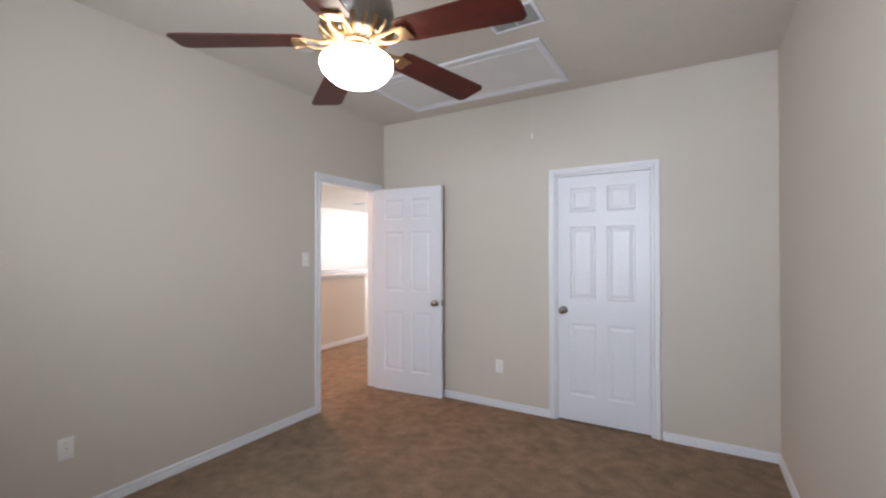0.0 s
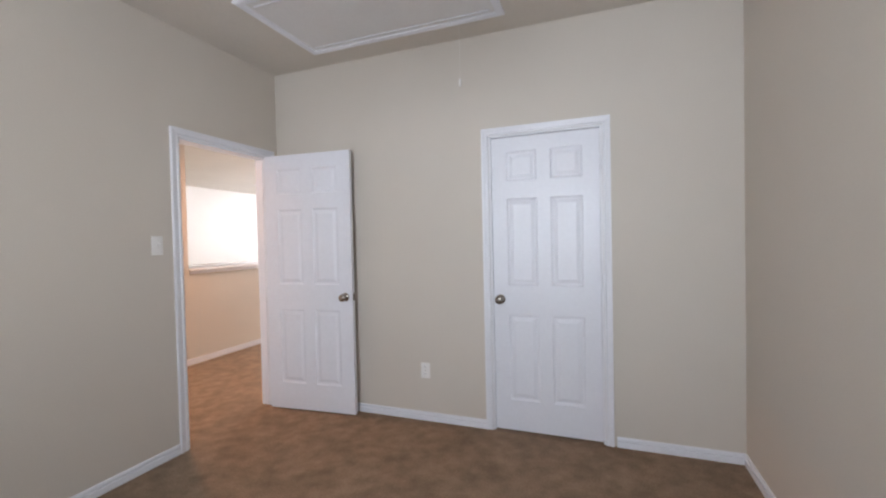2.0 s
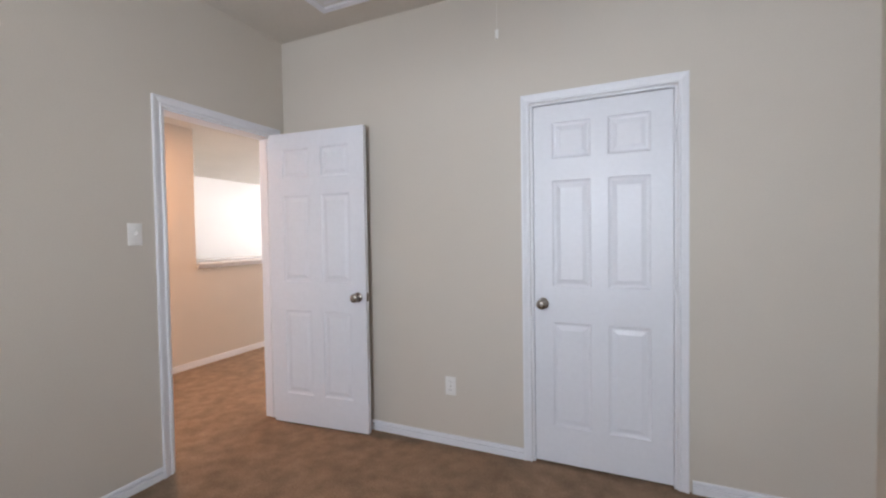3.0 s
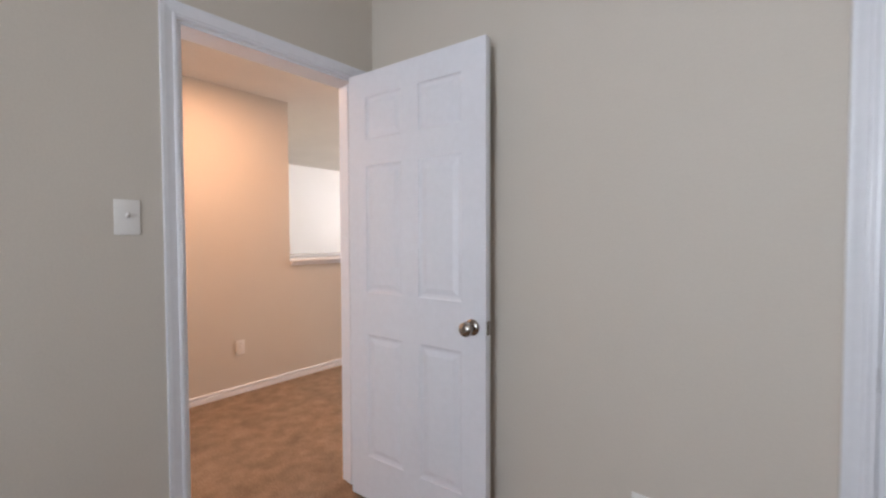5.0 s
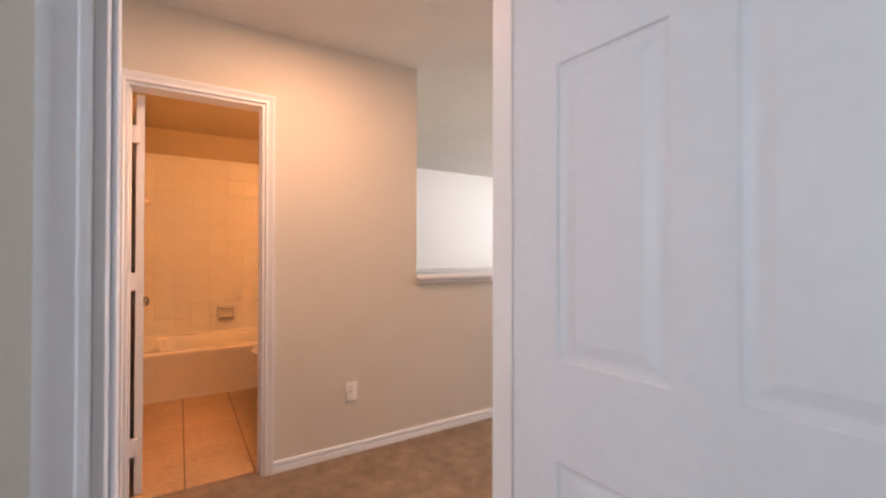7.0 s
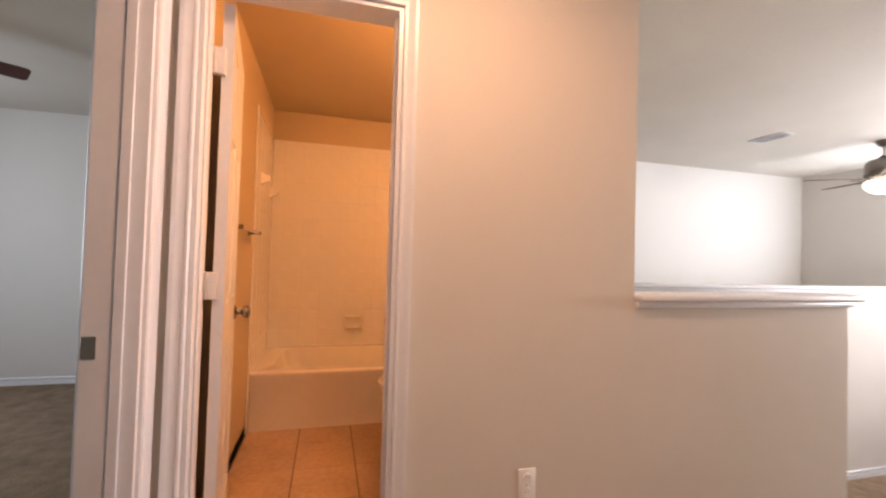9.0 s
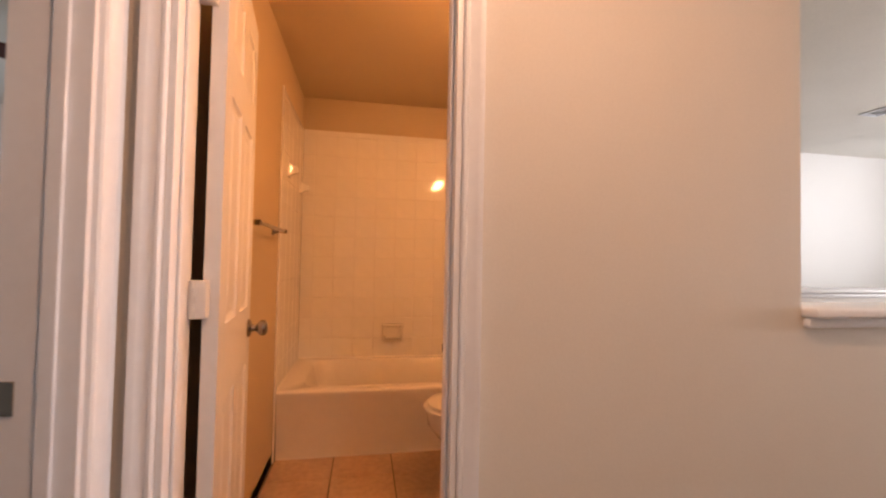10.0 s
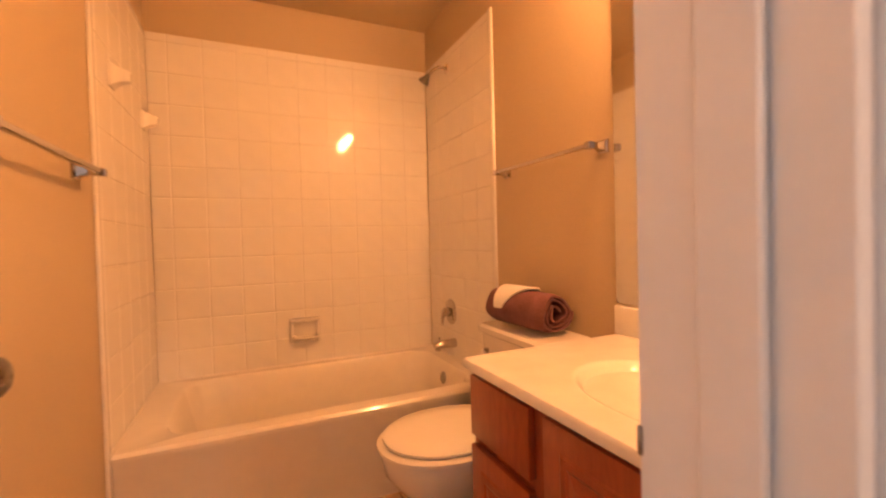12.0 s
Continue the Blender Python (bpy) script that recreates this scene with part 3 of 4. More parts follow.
# ---- bedroom fittings ----
hatch = thing("attic_hatch", pose(0.57, -0.975, CR), "white panelled attic stair hatch with moulded frame", "hatch")
W, D = 1.445, 0.76
FR = [(0, 0), (0.003, 0.010), (0.012, 0.016), (0.030, 0.012), (0.042, 0.013), (0.048, 0.008), (0.048, 0)]
for pa, pb in (((0, 0), (W, 0)), ((W, 0), (W, D)), ((W, D), (0, D)), ((0, D), (0, 0))):
    a, b = Vector((*pa, 0)), Vector((*pb, 0))
    d = (b - a).normalized()
    inn = Vector((-d.y, d.x, 0))
    bm = bmesh.new()
    ra = [bm.verts.new(a + inn * u + d * u - Vector((0, 0, v + 0.0005))) for u, v in FR]
    rb = [bm.verts.new(b + inn * u - d * u - Vector((0, 0, v + 0.0005))) for u, v in FR]
    for k in range(len(FR)):
        j = (k + 1) % len(FR)
        bm.faces.new((ra[k], ra[j], rb[j], rb[k]))
    bm.faces.new(ra)
    bm.faces.new(rb)
    part("frame_moulding", bm, M_TRIM, hatch)
part("panel", box((0.050, 0.050, -0.004), (W - 0.050, D - 0.050, -0.0005), 0.001), M_HATCH, hatch, "grey-white plywood hatch panel")
for pa, pb in (((0.078, 0.086), (W - 0.078, 0.096)), ((0.078, D - 0.096), (W - 0.078, D - 0.086))):
    part("bead", box((*pa, -0.012), (*pb, -0.004), 0.003), M_TRIM, hatch)

cord = thing("pull_cord", pose(1.745, -0.325, CR - 0.004), "thin white attic hatch pull cord with small knob", "cord")
part("string", tube([(0, 0, 0), (0.001, 0, -0.2), (0, 0, -0.41)], 0.0006, 6), M_PLASTIC, cord)
part("knob", lathe([(0, -0.40), (0.005, -0.405), (0.009, -0.4055), (0.007, -0.445), (0, -0.447)], 12), M_PLASTIC, cord)


def air_vent(name, m, w, d, sections, louver, label, backing=None):
    """Ceiling register: frame and slats below the ceiling at z 0."""
    v = thing(name, m, label, "vent")
    part("backing", box((0.01, 0.01, -0.003), (w - 0.01, d - 0.01, -0.0006)), backing or M_DARK, v)
    fr = 0.022
    for a, b in (((0, 0), (w, fr)), ((0, d - fr), (w, d)), ((0, fr), (fr, d - fr)), ((w - fr, fr), (w, d - fr))):
        part("frame", box((*a, -0.010), (*b, -0.0004), 0.003), M_TRIM, v)
    step = (w - 2 * fr) / sections
    for s in range(1, sections):
        part("divider", box((fr + step * s - 0.006, fr, -0.010), (fr + step * s + 0.006, d - fr, -0.003), 0.002), M_TRIM, v)
    n = max(6, int((d - 2 * fr) / 0.017))
    for s in range(sections):
        for k in range(n):
            sl = box((fr + step * s + 0.007, -0.007, -0.0008), (fr + step * (s + 1) - 0.007, 0.007, 0.0008))
            sl.transform(Matrix.Translation((0, fr + (k + 0.5) * (d - 2 * fr) / n, -0.007)) @ pose(0, 0, 0, 14 if backing else 35))
            part("slat", sl, louver, v, smooth=False)
    return v


air_vent("ceiling_vent", pose(1.80, -1.385, CR), 0.31, 0.235, 2, M_GREY, "white framed ceiling air register with grey louvers", M_GREY)
air_vent("ceiling_vent", pose(-3.62, 3.38, CH), 0.34, 0.18, 2, M_TRIM, "white ceiling air register in the loft", M_PLASTIC)
air_vent("exhaust_grille", pose(-3.34, -0.06, CB), 0.28, 0.28, 1, M_TRIM, "white square bathroom exhaust grille", M_GREY)

det = thing("smoke_detector", pose(0.69, -1.66, CR), "small round white smoke detector on the ceiling", "detector")
part("body", lathe([(0, 0), (0.062, 0), (0.064, -0.012), (0.056, -0.028), (0.030, -0.034), (0, -0.034)], 28), M_PLASTIC, det)
part("test_button", lathe([(0, -0.034), (0.010, -0.034), (0.009, -0.038), (0, -0.038)], 14), M_PLASTIC, det)


def outlet(m):
    o = thing("wall_outlet", m, "white duplex wall outlet with cover plate", "outlet", "wall outlets")
    part("cover_plate", box((-0.036, 0.0004, -0.058), (0.036, 0.006, 0.058), 0.003, seg=2), M_PLASTIC, o)
    for z in (-0.026, 0.026):
        sock = part("socket", lathe([(0, 0.0055), (0.0165, 0.0055), (0.0160, 0.0085), (0, 0.0085)], 20, pose(0, 0, z, -90)), M_PLASTIC, o)
        for x, h in ((-0.006, 0.004), (0.006, 0.005)):
            part("slot", box((x - 0.001, 0.0083, z - h + 0.003), (x + 0.001, 0.0088, z + h + 0.003)), M_DARK, sock)
    part("screw", lathe([(0, 0.0055), (0.0035, 0.0055), (0.003, 0.0072), (0, 0.0072)], 10, pose(0, 0, 0, -90)), M_NICKEL, o)
    return o


outlet(pose(1.323, 0, 0.372, 0, 0, 180))
outlet(pose(0, -2.652, 0.375, 0, 0, -90))
outlet(pose(HW, 0.098, 0.378, 0, 0, -90))
outlet(pose(3.33, -1.62, 0.372, 0, 0, 90))

sw = thing("light_switch", pose(0, -1.059, 1.343, 0, 0, -90), "white toggle light switch with cover plate", "switch")
part("cover_plate", box((-0.036, 0.0004, -0.058), (0.036, 0.006, 0.058), 0.003, seg=2), M_PLASTIC, sw)
part("toggle_slot", box((-0.006, 0.0055, -0.013), (0.006, 0.0068, 0.013), 0.0005), M_PLASTIC, sw)
lever = box((-0.004, -0.003, -0.006), (0.004, 0.022, 0.005), 0.002)
lever.transform(pose(0, 0.006, 0.002, 28))
part("toggle", lever, M_PLASTIC, sw)
for z in (-0.030, 0.030):
    part("screw", lathe([(0, 0.0055), (0.0035, 0.0055), (0.003, 0.0072), (0, 0.0072)], 10, pose(0, 0, z, -90)), M_PLASTIC, sw)

# ---- hall fittings ----
can = thing("recessed_light", pose(-1.02, -0.275, CH), "lit round recessed ceiling downlight with white trim", "downlight")
part("trim_ring", lathe([(0.066, -0.001), (0.070, -0.006), (0.092, -0.004), (0.095, -0.0005), (0.070, -0.0005)], 36), M_TRIM, can)
part("lens", lathe([(0, -0.0015), (0.068, -0.0015), (0.060, -0.004), (0, -0.006)], 32), M_CAN, can, "glowing frosted lens")

# ---- bathroom ----
tub = thing("bathtub", pose(-3.415, -1.1063, 0), "cream enamel alcove bathtub set between tiled walls", "bathtub")
# x runs from the apron at 0 back to -0.83, y along the tub
LX, LY, RIM = -0.834, 1.5165, 0.405


def rrect(x0, x1, y0, y1, z, r, n=6):
    pts = []
    for cx, cy, a in ((x1 - r, y1 - r, 0), (x0 + r, y1 - r, 90), (x0 + r, y0 + r, 180), (x1 - r, y0 + r, 270)):
        for k in range(n + 1):
            t = radians(a + 90 * k / n)
            pts.append(Vector((cx + r * math.cos(t), cy + r * math.sin(t), z)))
    return pts


rings = [rrect(LX, -0.030, 0, LY, 0.0, 0.01), rrect(LX, -0.028, 0, LY, 0.07, 0.01), rrect(LX, -0.024, 0, LY, 0.085, 0.01),
         rrect(LX, -0.012, 0, LY, 0.355, 0.012), rrect(LX, 0.0, 0, LY, 0.375, 0.012), rrect(LX, 0.0, 0, LY, RIM - 0.012, 0.014),
         rrect(LX + 0.004, -0.010, 0.004, LY - 0.004, RIM, 0.02), rrect(LX + 0.050, -0.085, 0.120, LY - 0.075, RIM - 0.001, 0.13),
         rrect(LX + 0.060, -0.098, 0.136, LY - 0.086, RIM - 0.014, 0.13), rrect(LX + 0.080, -0.12, 0.18, LY - 0.11, 0.22, 0.14),
         rrect(LX + 0.11, -0.15, 0.22, LY - 0.14, 0.10, 0.13), rrect(LX + 0.16, -0.20, 0.30, LY - 0.20, 0.07, 0.12)]
part("basin", loft(rings), M_TUB, tub)
part("overflow_plate", lathe([(0, 0), (0.036, 0), (0.036, 0.004), (0.028, 0.010), (0, 0.011)], 24, pose(-0.45, LY - 0.092, 0.315, 84)), M_CHROME, tub, "round chrome overflow plate")

for p, q in (((LX + 0.002, 0.002, RIM), (LX + 0.002, LY - 0.002, RIM)), ((LX, 0.002, RIM), (-0.004, 0.002, RIM)), ((LX, LY - 0.002, RIM), (-0.004, LY - 0.002, RIM))):
    part("caulk_bead", tube([p, q], 0.0065, 8), M_TUB, tub, "cream caulk bead")

tile_mesh = {}


def tile_piece(w, h, t=0.007):
    """A glazed tile with pillowed edges; x across, y out, z up."""
    key = (round(w, 3), round(h, 3), t)
    if key not in tile_mesh:
        verts = [(x, y, z) for e, y in ((0, 0), (0, t - 0.0026), (0.0014, t - 0.0010), (0.004, t)) for x, z in
                 ((e, e), (w - e, e), (w - e, h - e), (e, h - e))]
        faces = [(4 * r + k, 4 * r + (k + 1) % 4, 4 * r + 4 + (k + 1) % 4, 4 * r + 4 + k) for r in (0, 1, 2) for k in range(4)] + [(12, 13, 14, 15)]
        me = bpy.data.meshes.new("tile")
        me.from_pydata(verts, [], faces)
        me.materials.append(M_TILE)
        bm2 = bmesh.new()
        bm2.from_mesh(me)
        bmesh.ops.recalc_face_normals(bm2, faces=bm2.faces)
        bm2.to_mesh(me)
        bm2.free()
        tile_mesh[key] = me
    return tile_mesh[key]


PITCH, GAP, TZ0, TZ1 = 0.1585, 0.0022, 0.400, 2.187


def tiled(name, m, width, label):
    """Grout bed and glazed tiles on it."""
    st = thing(name, m, label, "tiling", kind="structure")
    part("grout_bed", box((0, 0.0, TZ0), (width, 0.0055, TZ1)), M_GROUT, st, smooth=False)
    z = TZ0 + 0.001
    while z < TZ1 - 0.03:
        h = min(PITCH - GAP, TZ1 - z)
        x = 0.001
        while x < width - 0.02:
            w = min(PITCH - 0.0012, width - 0.001 - x)
            me = tile_piece(w, h)
            ob = new("tile", me)
            ob.parent = st
            ob.matrix_basis = pose(x, 0.0015 + random.uniform(-0.0003, 0.0003), z, random.uniform(-0.10, 0.10), 0, random.uniform(-0.07, 0.07))
            x += PITCH
        z += PITCH
    return st


for name, p, s in (("tile_edge_trim", (-3.425, EW, 0.0), 1), ("tile_edge_trim", (-3.440, 0.419, 0.0), -1)):
    tr = thing(name, pose(*p), "cream bullnose edge trim of the tub tiling", "trim", kind="structure")
    part("strip", box((-0.012, 0, TZ0 if s < 0 else 0.0), (0.022, s * 0.012, TZ1 + 0.004), 0.005, seg=2), M_TILE, tr)

soap = thing("soap_dish", pose(-4.2485, -0.386, 0.60, 0, 0, -90), "cream ceramic soap dish set in the tile wall", "soap dish")
bm = bmesh.new()
for a, b in (((-0.083, 0, -0.070), (-0.062, 0.030, 0.070)), ((0.062, 0, -0.070), (0.083, 0.020, 0.070)), ((-0.083, 0, 0.050), (0.083, 0.042, 0.070)),
             ((-0.062, 0, -0.070), (0.062, 0.020, -0.045))):
    box(a, b, 0.006, bm, 2)
part("frame", bm, M_CHINA, soap)
part("back", box((-0.063, 0, -0.046), (0.063, 0.004, 0.051)), M_CHINA, soap)
part("tray", loft([ellipse(0, 0.022, 0.062, 0.040, -0.050, 24, 3), ellipse(0, 0.036, 0.072, 0.058, -0.036, 24, 3), ellipse(0, 0.036, 0.072, 0.058, -0.028, 24, 3),
                   ellipse(0, 0.034, 0.058, 0.044, -0.030, 24, 3), ellipse(0, 0.026, 0.05, 0.028, -0.040, 24, 3)]), M_CHINA, soap)

for x, z in ((-3.62, 1.735), (-4.12, 1.705)):
    post = thing("ceramic_bar_post", pose(x, -1.1085, z), "cream glazed ceramic towel bar post on the tiles", "bar post", "ceramic bar posts")
    part("flange", loft([[Vector((px, y, pz)) for px, pz in ((-a, -b), (a, -b), (a, b), (-a, b))] for a, b, y in ((0.034, 0.045, 0), (0.034, 0.045, 0.008), (0.026, 0.034, 0.020), (0.018, 0.022, 0.045), (0.017, 0.020, 0.060), (0.012, 0.014, 0.066))]), M_CHINA, post)

arm = thing("wall_shower", pose(-3.925, 0.4105, 2.09), "chrome shower head on a bent wall arm", "shower")
part("flange", lathe([(0, 0), (0.028, 0), (0.026, 0.005), (0.012, 0.010), (0, 0.010)], 20, pose(0, 0, 0, 90)), M_CHROME, arm)
part("pipe", tube([(0, -0.005, 0), (-0.004, -0.040, 0.006), (-0.015, -0.075, -0.012), (-0.032, -0.100, -0.040)], 0.009), M_CHROME, arm)
part("head", lathe([(0, 0.0), (0.012, 0.0), (0.014, 0.016), (0.020, 0.026), (0.031, 0.048), (0.032, 0.058), (0, 0.060)], 24,
                   look((-0.030, -0.098, -0.036), (-0.10, -0.18, -0.17)) @ pose(0, 0, 0, 180)), M_PEWTER, arm)

valve = thing("shower_valve", pose(-3.945, 0.4105, 0.672), "chrome single-handle tub valve on the tiles", "valve")
part("escutcheon", lathe([(0, 0), (0.075, 0), (0.074, 0.004), (0.060, 0.010), (0.030, 0.014), (0, 0.014)], 32, pose(0, 0, 0, 90)), M_CHROME, valve)
part("handle_hub", lathe([(0, 0.012), (0.027, 0.012), (0.025, 0.045), (0.018, 0.052), (0, 0.053)], 24, pose(0, 0, 0, 90)), M_CHROME, valve)
part("lever", tube([(0, -0.045, 0), (0, -0.055, -0.030), (0, -0.058, -0.075)], [0.011, 0.009, 0.006], 10), M_CHROME, valve)

spout = thing("tub_spout", pose(-3.90, 0.4105, 0.497), "chrome tub spout on the tiles", "spout")
part("body", tube([(0, 0, 0), (0, -0.05, 0), (0, -0.105, -0.002), (0, -0.128, -0.010)], [0.027, 0.026, 0.024, 0.018], 18), M_CHROME, spout)
part("outlet_lip", lathe([(0, 0), (0.016, 0), (0.016, -0.016), (0.012, -0.016), (0, -0.010)], 16, pose(0, -0.110, -0.018)), M_CHROME, spout)
part("diverter", lathe([(0, 0), (0.004, 0), (0.004, 0.014), (0.008, 0.018), (0, 0.022)], 12, pose(0, -0.100, 0.022)), M_CHROME, spout)


def towel_bar(m, length, label):
    tb = thing("towel_bar", m, label, "towel bar", "towel bars")
    for x in (0.0, length):
        part("bracket", loft([[Vector((x + px, y, pz)) for px, pz in ((-a, -a), (a, -a), (a, a), (-a, a))] for a, y in
                              ((0.022, 0.0005), (0.022, 0.006), (0.016, 0.011), (0.009, 0.036), (0.011, 0.052), (0.012, 0.074), (0.008, 0.079))]), M_CHROME, tb, smooth=False)
    part("bar", box((0.012, 0.058, -0.0075), (length - 0.012, 0.073, 0.0075), 0.002), M_CHROME, tb)
    return tb


towel_bar(pose(-3.245, EW, 1.322), 0.585, "square chrome towel bar on the wall behind the door")
towel_bar(pose(-2.742, 0.419, 1.390, 0, 0, 180), 0.575, "square chrome towel bar on the wall above the toilet")

# toilet: y runs out from the wall
TX = -3.012
wc = thing("toilet", pose(TX, 0.417, 0, 0, 0, 180), "cream china toilet with closed lid and tank", "toilet")
part("base", loft([ellipse(0, 0.36, 0.115, 0.235, 0.0, 32, 2.6), ellipse(0, 0.36, 0.113, 0.23, 0.03, 32, 2.6), ellipse(0, 0.37, 0.085, 0.20, 0.09, 32, 2.3),
                   ellipse(0, 0.38, 0.092, 0.19, 0.18, 32, 2.2), ellipse(0, 0.42, 0.135, 0.225, 0.27, 32, 2.1), ellipse(0, 0.455, 0.172, 0.238, 0.33, 32, 2.1),
                   ellipse(0, 0.46, 0.180, 0.243, 0.385, 32, 2.1), ellipse(0, 0.46, 0.176, 0.24, 0.405, 32, 2.1)]), M_CHINA, wc, "china bowl and pedestal")
part("bowl_deck", box((-0.13, 0.03, 0.27), (0.13, 0.30, 0.400), 0.03, seg=3), M_CHINA, wc)
part("seat", loft([ellipse(0, 0.465, 0.178, 0.235, 0.4060, 36, 2.15), ellipse(0, 0.465, 0.194, 0.251, 0.4120, 36, 2.15), ellipse(0, 0.465, 0.194, 0.251, 0.4220, 36, 2.15),
                   ellipse(0, 0.465, 0.184, 0.241, 0.4280, 36, 2.15)]), M_SEAT, wc)
part("lid", loft([ellipse(0, 0.460, 0.166, 0.222, 0.4325, 36, 2.15), ellipse(0, 0.460, 0.180, 0.236, 0.4350, 36, 2.15), ellipse(0, 0.460, 0.180, 0.236, 0.4430, 36, 2.15),
                  ellipse(0, 0.460, 0.168, 0.222, 0.4520, 36, 2.15), ellipse(0, 0.458, 0.10, 0.14, 0.4570, 36, 2.1)]), M_SEAT, wc)
for x in (-0.075, 0.075):
    part("seat_hinge", tube([(x - 0.02, 0.225, 0.4320), (x + 0.02, 0.225, 0.4320)], 0.011), M_SEAT, wc)
part("tank", loft([rrect(-0.20, 0.20, 0.012, 0.185, 0.385, 0.035), rrect(-0.215, 0.215, 0.010, 0.200, 0.42, 0.04), rrect(-0.228, 0.228, 0.008, 0.208, 0.709, 0.04)]), M_CHINA, wc)
part("tank_lid", loft([rrect(-0.232, 0.232, 0.006, 0.214, 0.710, 0.042), rrect(-0.242, 0.242, 0.004, 0.224, 0.718, 0.045), rrect(-0.242, 0.242, 0.004, 0.224, 0.738, 0.045),
                       rrect(-0.230, 0.230, 0.012, 0.214, 0.748, 0.04)]), M_CHINA, wc)
part("flush_lever", tube([(0.165, 0.205, 0.645), (0.165, 0.225, 0.645), (0.150, 0.232, 0.644), (0.095, 0.234, 0.635)], [0.010, 0.008, 0.006, 0.007], 10), M_CHROME, wc, "chrome flush lever")

# rolled towel on the tank lid, washcloth draped on it
towel = thing("rolled_towel", pose(-3.025, 0.292, 0.7485, 0, 0, 6), "plum rolled bath towel lying on the toilet tank", "towel")


def roll_r(k):
    return 0.012 + 0.064 * (k / 66) ** 0.6


spiral = [(roll_r(k), k * math.tau / 22) for k in range(67)]
rings = []
for i in range(13):
    x = -0.165 + 0.0275 * i
    grow = 0.88 if i in (0, 12) else 0.985 if i in (1, 11) else 1.0 + 0.022 * math.sin(23 * x)
    layers = [(r * grow, a) for r, a in spiral] + [((r - 0.0085) * grow, a) for r, a in reversed(spiral)]
    # soft pile: the wraps sag and wander a little along the roll
    rings.append([Vector((x + 0.006 * math.sin(2.1 * a + 0.7), (1.14 * r + 0.003 * math.sin(3 * a + 17 * x)) * math.cos(a) + 0.002 * math.sin(31 * x),
                          0.0835 + (1.03 * r + (0.003 * math.sin(2 * a + 21 * x) if math.sin(a) > -0.5 else 0)) * math.sin(a))) for r, a in layers])
part("roll", loft(rings), M_TOWEL, towel)
cloth = thing("washcloth", pose(-3.025, 0.292, 0.7485, 0, 0, 6), "folded white washcloth draped over the rolled towel", "washcloth")
bm = bmesh.new()
rows = []
for i in range(13):
    a = radians(-38 + 128 * i / 12)
    w0 = -0.128 + 0.004 * i
    w1 = 0.060 - 0.011 * abs(i - 3)
    rows.append([(w0 + (w1 - w0) * j / 8, a) for j in range(9)])
faces = []
for lift in (0.006, 0.013):
    faces.append([[bm.verts.new((x, -(1.12 * roll_r(49.5 + 3.5 * a) + lift) * math.sin(a), 0.084 + (1.02 * roll_r(49.5 + 3.5 * a) + lift) * math.cos(a))) for x, a in r] for r in rows])
for g in faces:
    for i in range(12):
        for j in range(8):
            bm.faces.new((g[i][j], g[i][j + 1], g[i + 1][j + 1], g[i + 1][j]))
lo, hi = faces
for i in range(12):
    for j in (0, 8):
        bm.faces.new((lo[i][j], lo[i + 1][j], hi[i + 1][j], hi[i][j]))
for j in range(8):
    for i in (0, 12):
        bm.faces.new((lo[i][j], lo[i][j + 1], hi[i][j + 1], hi[i][j]))
part("cloth", bm, M_CLOTH, cloth)

# vanity: front at y -0.16
van = thing("vanity_cabinet", pose(-2.679, -0.124, 0.011), "cherry-stained wooden vanity cabinet with raised panels", "vanity")
VW = 0.782
part("body", box((0, 0.021, 0.09), (VW, 0.535, 0.749), 0.002), M_VANITY, van, "cherry carcass")
part("toe_kick", box((0.0, 0.075, -0.011), (VW, 0.53, 0.089)), M_VANITY, van)
part("face_frame", box((0, 0.002, 0.09), (VW, 0.020, 0.749), 0.001), M_VANITY, van)


def front(name, x0, x1, z0, z1):
    """Raised-panel front standing proud of the face frame."""
    f = part(name, box((x0, -0.017, z0), (x1, 0.0015, z1), 0.004, seg=2), M_VANITY, van)
    if z1 - z0 > 0.25:
        r = 0.052
        bm = bmesh.new()
        rings = [[bm.verts.new(v) for v in ((x0 + r + i, y, z0 + r + i), (x1 - r - i, y, z0 + r + i), (x1 - r - i, y, z1 - r - i), (x0 + r + i, y, z1 - r - i))]
                 for i, y in ((-0.002, -0.0165), (0.004, -0.0205), (0.018, -0.0205), (0.024, -0.018), (0.046, -0.022))]
        for p, q in zip(rings, rings[1:]):
            for k in range(4):
                bm.faces.new((p[k], p[(k + 1) % 4], q[(k + 1) % 4], q[k]))
        bm.faces.new(rings[-1])
        part("raised_panel", bm, M_VANITY, f, smooth=False)
    return f


front("drawer", 0.012, 0.268, 0.575, 0.732)
front("drawer", 0.012, 0.268, 0.115, 0.550)
front("cabinet_door", 0.315, 0.745, 0.115, 0.732)

top = thing("countertop", pose(-2.692, -0.155, 0.750), "cream cultured marble vanity top with moulded basin", "countertop")
TWX, TWY = 0.800, 0.573
sx, sy = 0.45, 0.270
bm = bmesh.new()
outer = rrect(0, TWX, 0, TWY, 0.033, 0.012, 6)
n = len(outer)


def rim(rx, ry, z):
    out = []
    for p in outer:
        a = math.atan2((p.y - sy) / ry, (p.x - sx) / rx)
        out.append(Vector((sx + rx * math.cos(a), sy + ry * math.sin(a), z)))
    return out


def sub(ring, k=3):
    """More points along each side of a ring."""
    out = []
    for i, p in enumerate(ring):
        q = ring[(i + 1) % len(ring)]
        m = max(1, int((q - p).length / 0.05))
        out += [p.lerp(q, j / m) for j in range(m)]
    return out


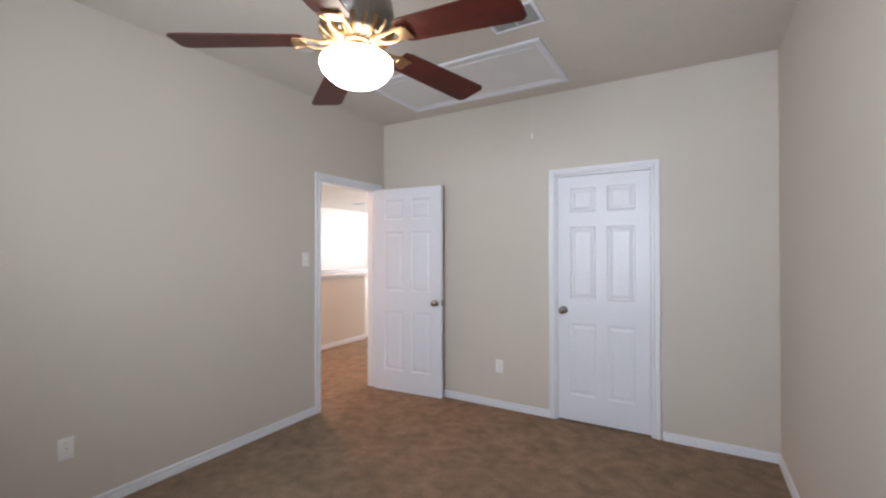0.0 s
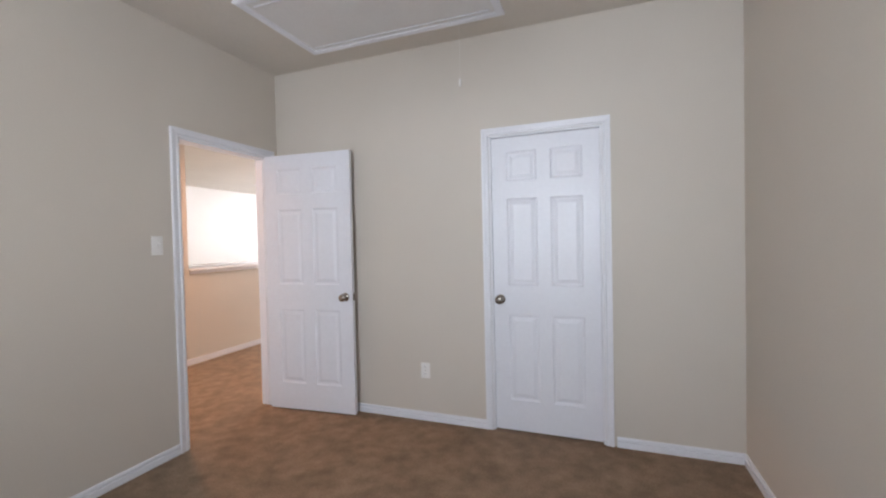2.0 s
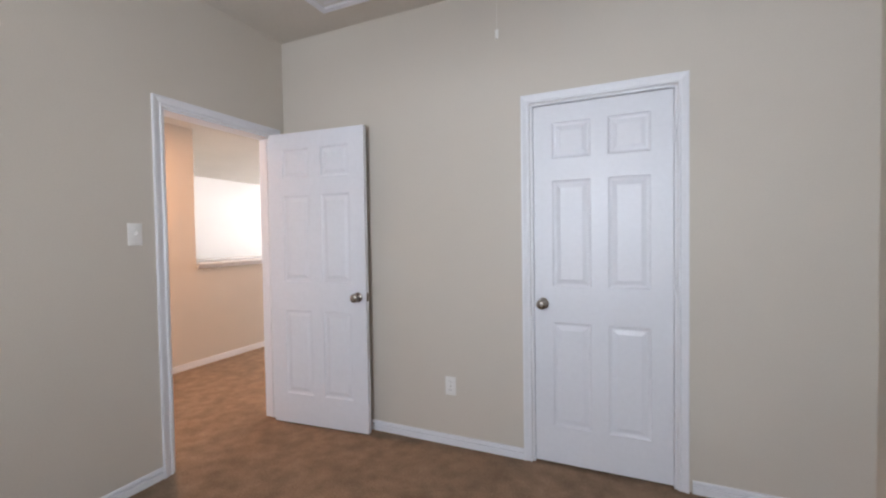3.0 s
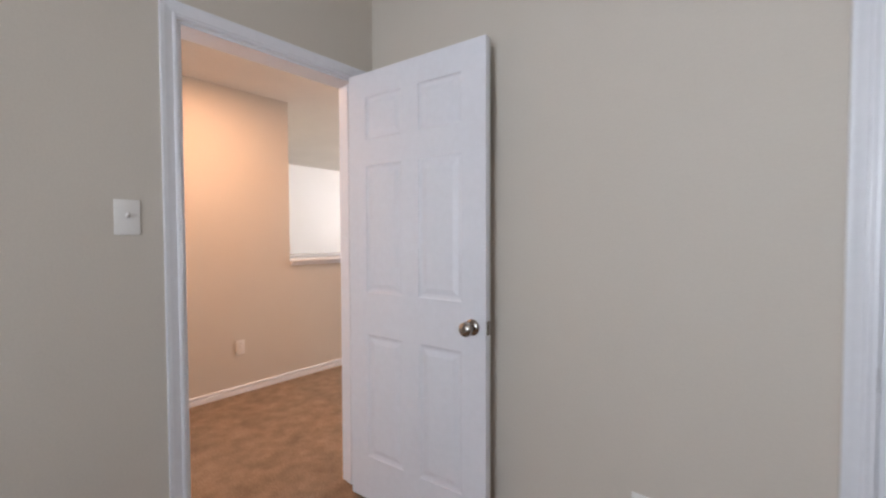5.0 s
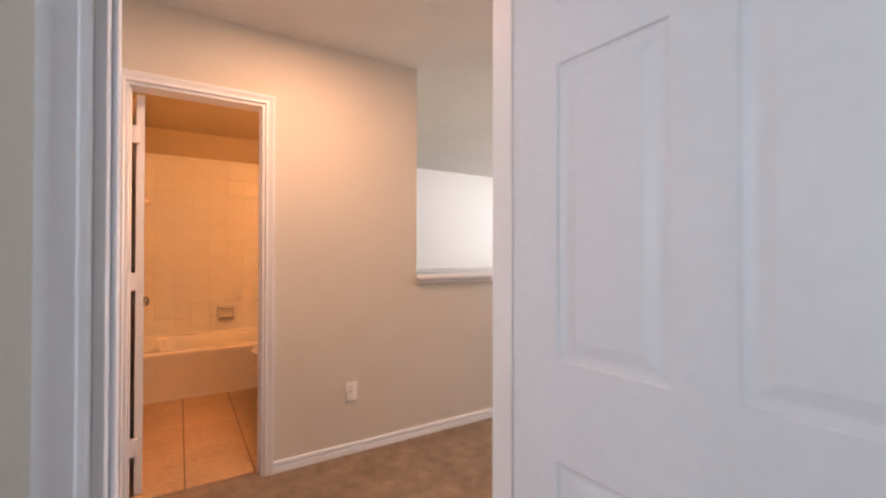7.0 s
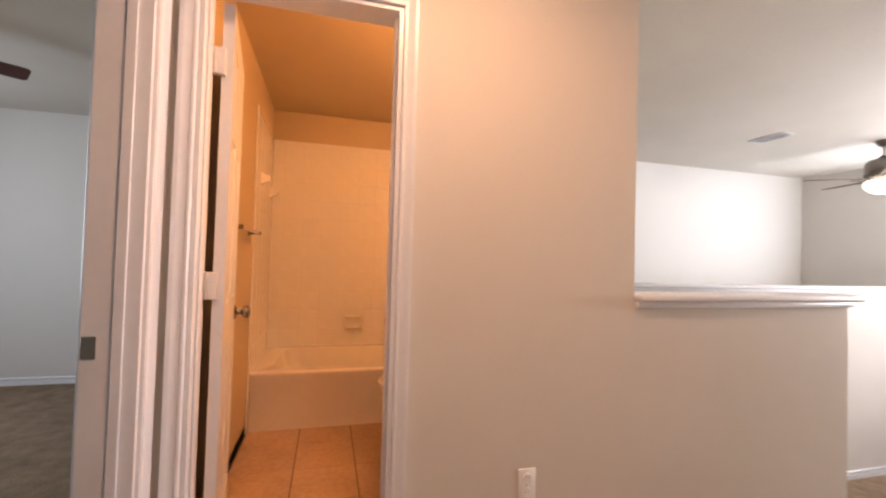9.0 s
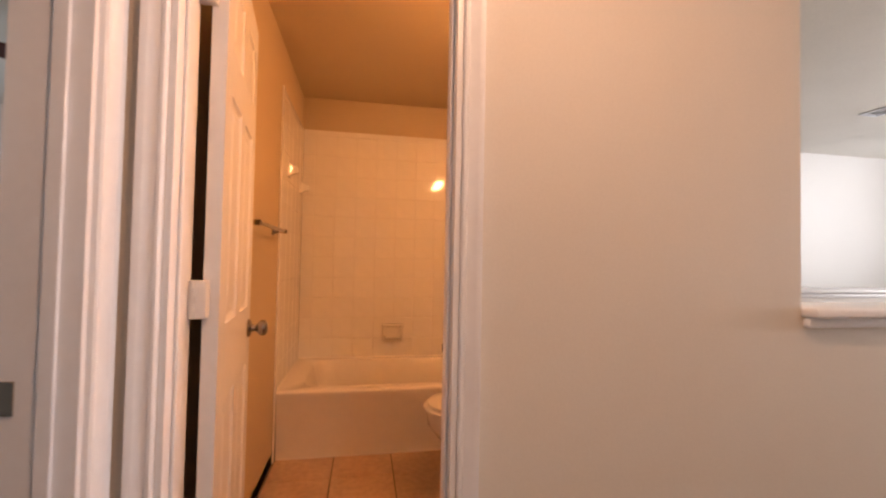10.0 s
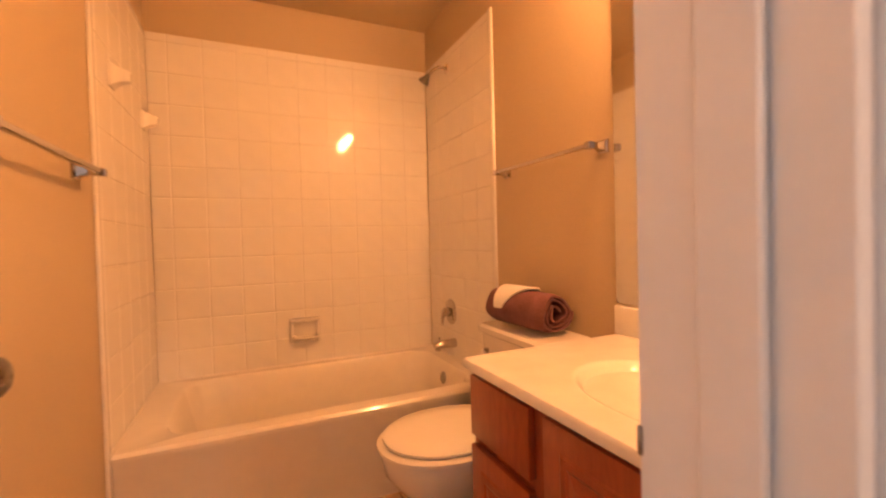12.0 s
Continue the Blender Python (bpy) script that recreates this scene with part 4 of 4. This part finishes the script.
outer = sub(outer)
low = [Vector((p.x, p.y, 0.011)) for p in outer]
edge = [Vector((sx + (p.x - sx) * 1.0, sy + (p.y - sy) * 1.0, 0.026)) for p in outer]
inn = [Vector((sx + (p.x - sx) * 0.982, sy + (p.y - sy) * 0.982, 0.033)) for p in outer]
flat = [Vector((sx + (p.x - sx) * 0.972, sy + (p.y - sy) * 0.972, 0.033)) for p in outer]
part("slab", loft([low, edge, inn, flat, rim(0.252, 0.191, 0.033), rim(0.245, 0.185, 0.0328), rim(0.235, 0.176, 0.029), rim(0.205, 0.150, -0.010), rim(0.16, 0.11, -0.06), rim(0.07, 0.05, -0.088),
                   rim(0.02, 0.015, -0.09)]), M_MARBLE, top)
part("backsplash", box((0, TWY - 0.022, 0.0335), (TWX, TWY - 0.001, 0.125), 0.005, seg=2), M_MARBLE, top)
part("drain", lathe([(0, 0), (0.021, 0), (0.020, 0.003), (0, 0.004)], 20, pose(sx, sy, -0.0895)), M_CHROME, top)

mir = thing("mirror", pose(-2.697, 0.4185, 0.880), "frameless plate mirror above the vanity", "mirror")
part("glass_plate", box((0, -0.006, 0), (0.800, -0.0005, 1.08), 0.0008), M_MIRROR, mir, smooth=False)

vl = thing("vanity_light", pose(-2.28, 0.4185, 2.15), "chrome bath bar light with lit round bulbs", "bar light")
part("back_plate", box((-0.30, -0.030, -0.055), (0.30, -0.0005, 0.055), 0.006, seg=2), M_CHROME, vl)
for x in (-0.2, 0.0, 0.2):
    part("socket", lathe([(0, 0), (0.026, 0), (0.024, 0.070), (0, 0.070)], 20, pose(x, -0.030, 0, 90)), M_CHROME, vl)
    part("bulb", lathe([(0, -0.034), (0.018, -0.029), (0.031, -0.013), (0.034, 0.0), (0.031, 0.013), (0.018, 0.029), (0, 0.034)], 20, pose(x, -0.130, 0)), M_VBULB, vl, "glowing round bulb")

# ---- pieces: wall tiles, floor tiles ----
tiled("tiling_tub_end", pose(-4.258, 0.4105, 0, 0, 0, -90), 1.5175, "cream glazed square tiles on the tub's long wall")
tiled("tiling_head", pose(-4.250, EW, 0), 0.815, "cream glazed square tiles on the tub's end wall")
tiled("tiling_faucet", pose(-3.442, 0.419, 0, 0, 0, 180), 0.808, "cream glazed square tiles behind the tub faucet")

FP = 0.337
ft = bpy.data.objects["floor_bathroom"]
for i in range(9):
    for j in range(6):
        x0, y0 = -1.845 - FP * (i + 1), -0.768 - FP + FP * (j - 0)
        x1, y1 = x0 + FP - 0.003, y0 + FP - 0.007
        x0, x1, y0, y1 = max(x0, -3.47), x1, max(y0, EW + 0.001), min(y1, 0.418)
        if x1 - x0 < 0.02 or y1 - y0 < 0.02:
            continue
        if x1 > -1.89:
            if y0 < -1.024 or y1 > -0.405:
                x1 = -1.891 if not (y0 < -0.405 and y1 > -1.024) else x1
        ob = part("floor_tile", box((x0, y0, -0.0035), (x1, y1, 0.0), 0.0012), M_FTILE, ft, smooth=False)
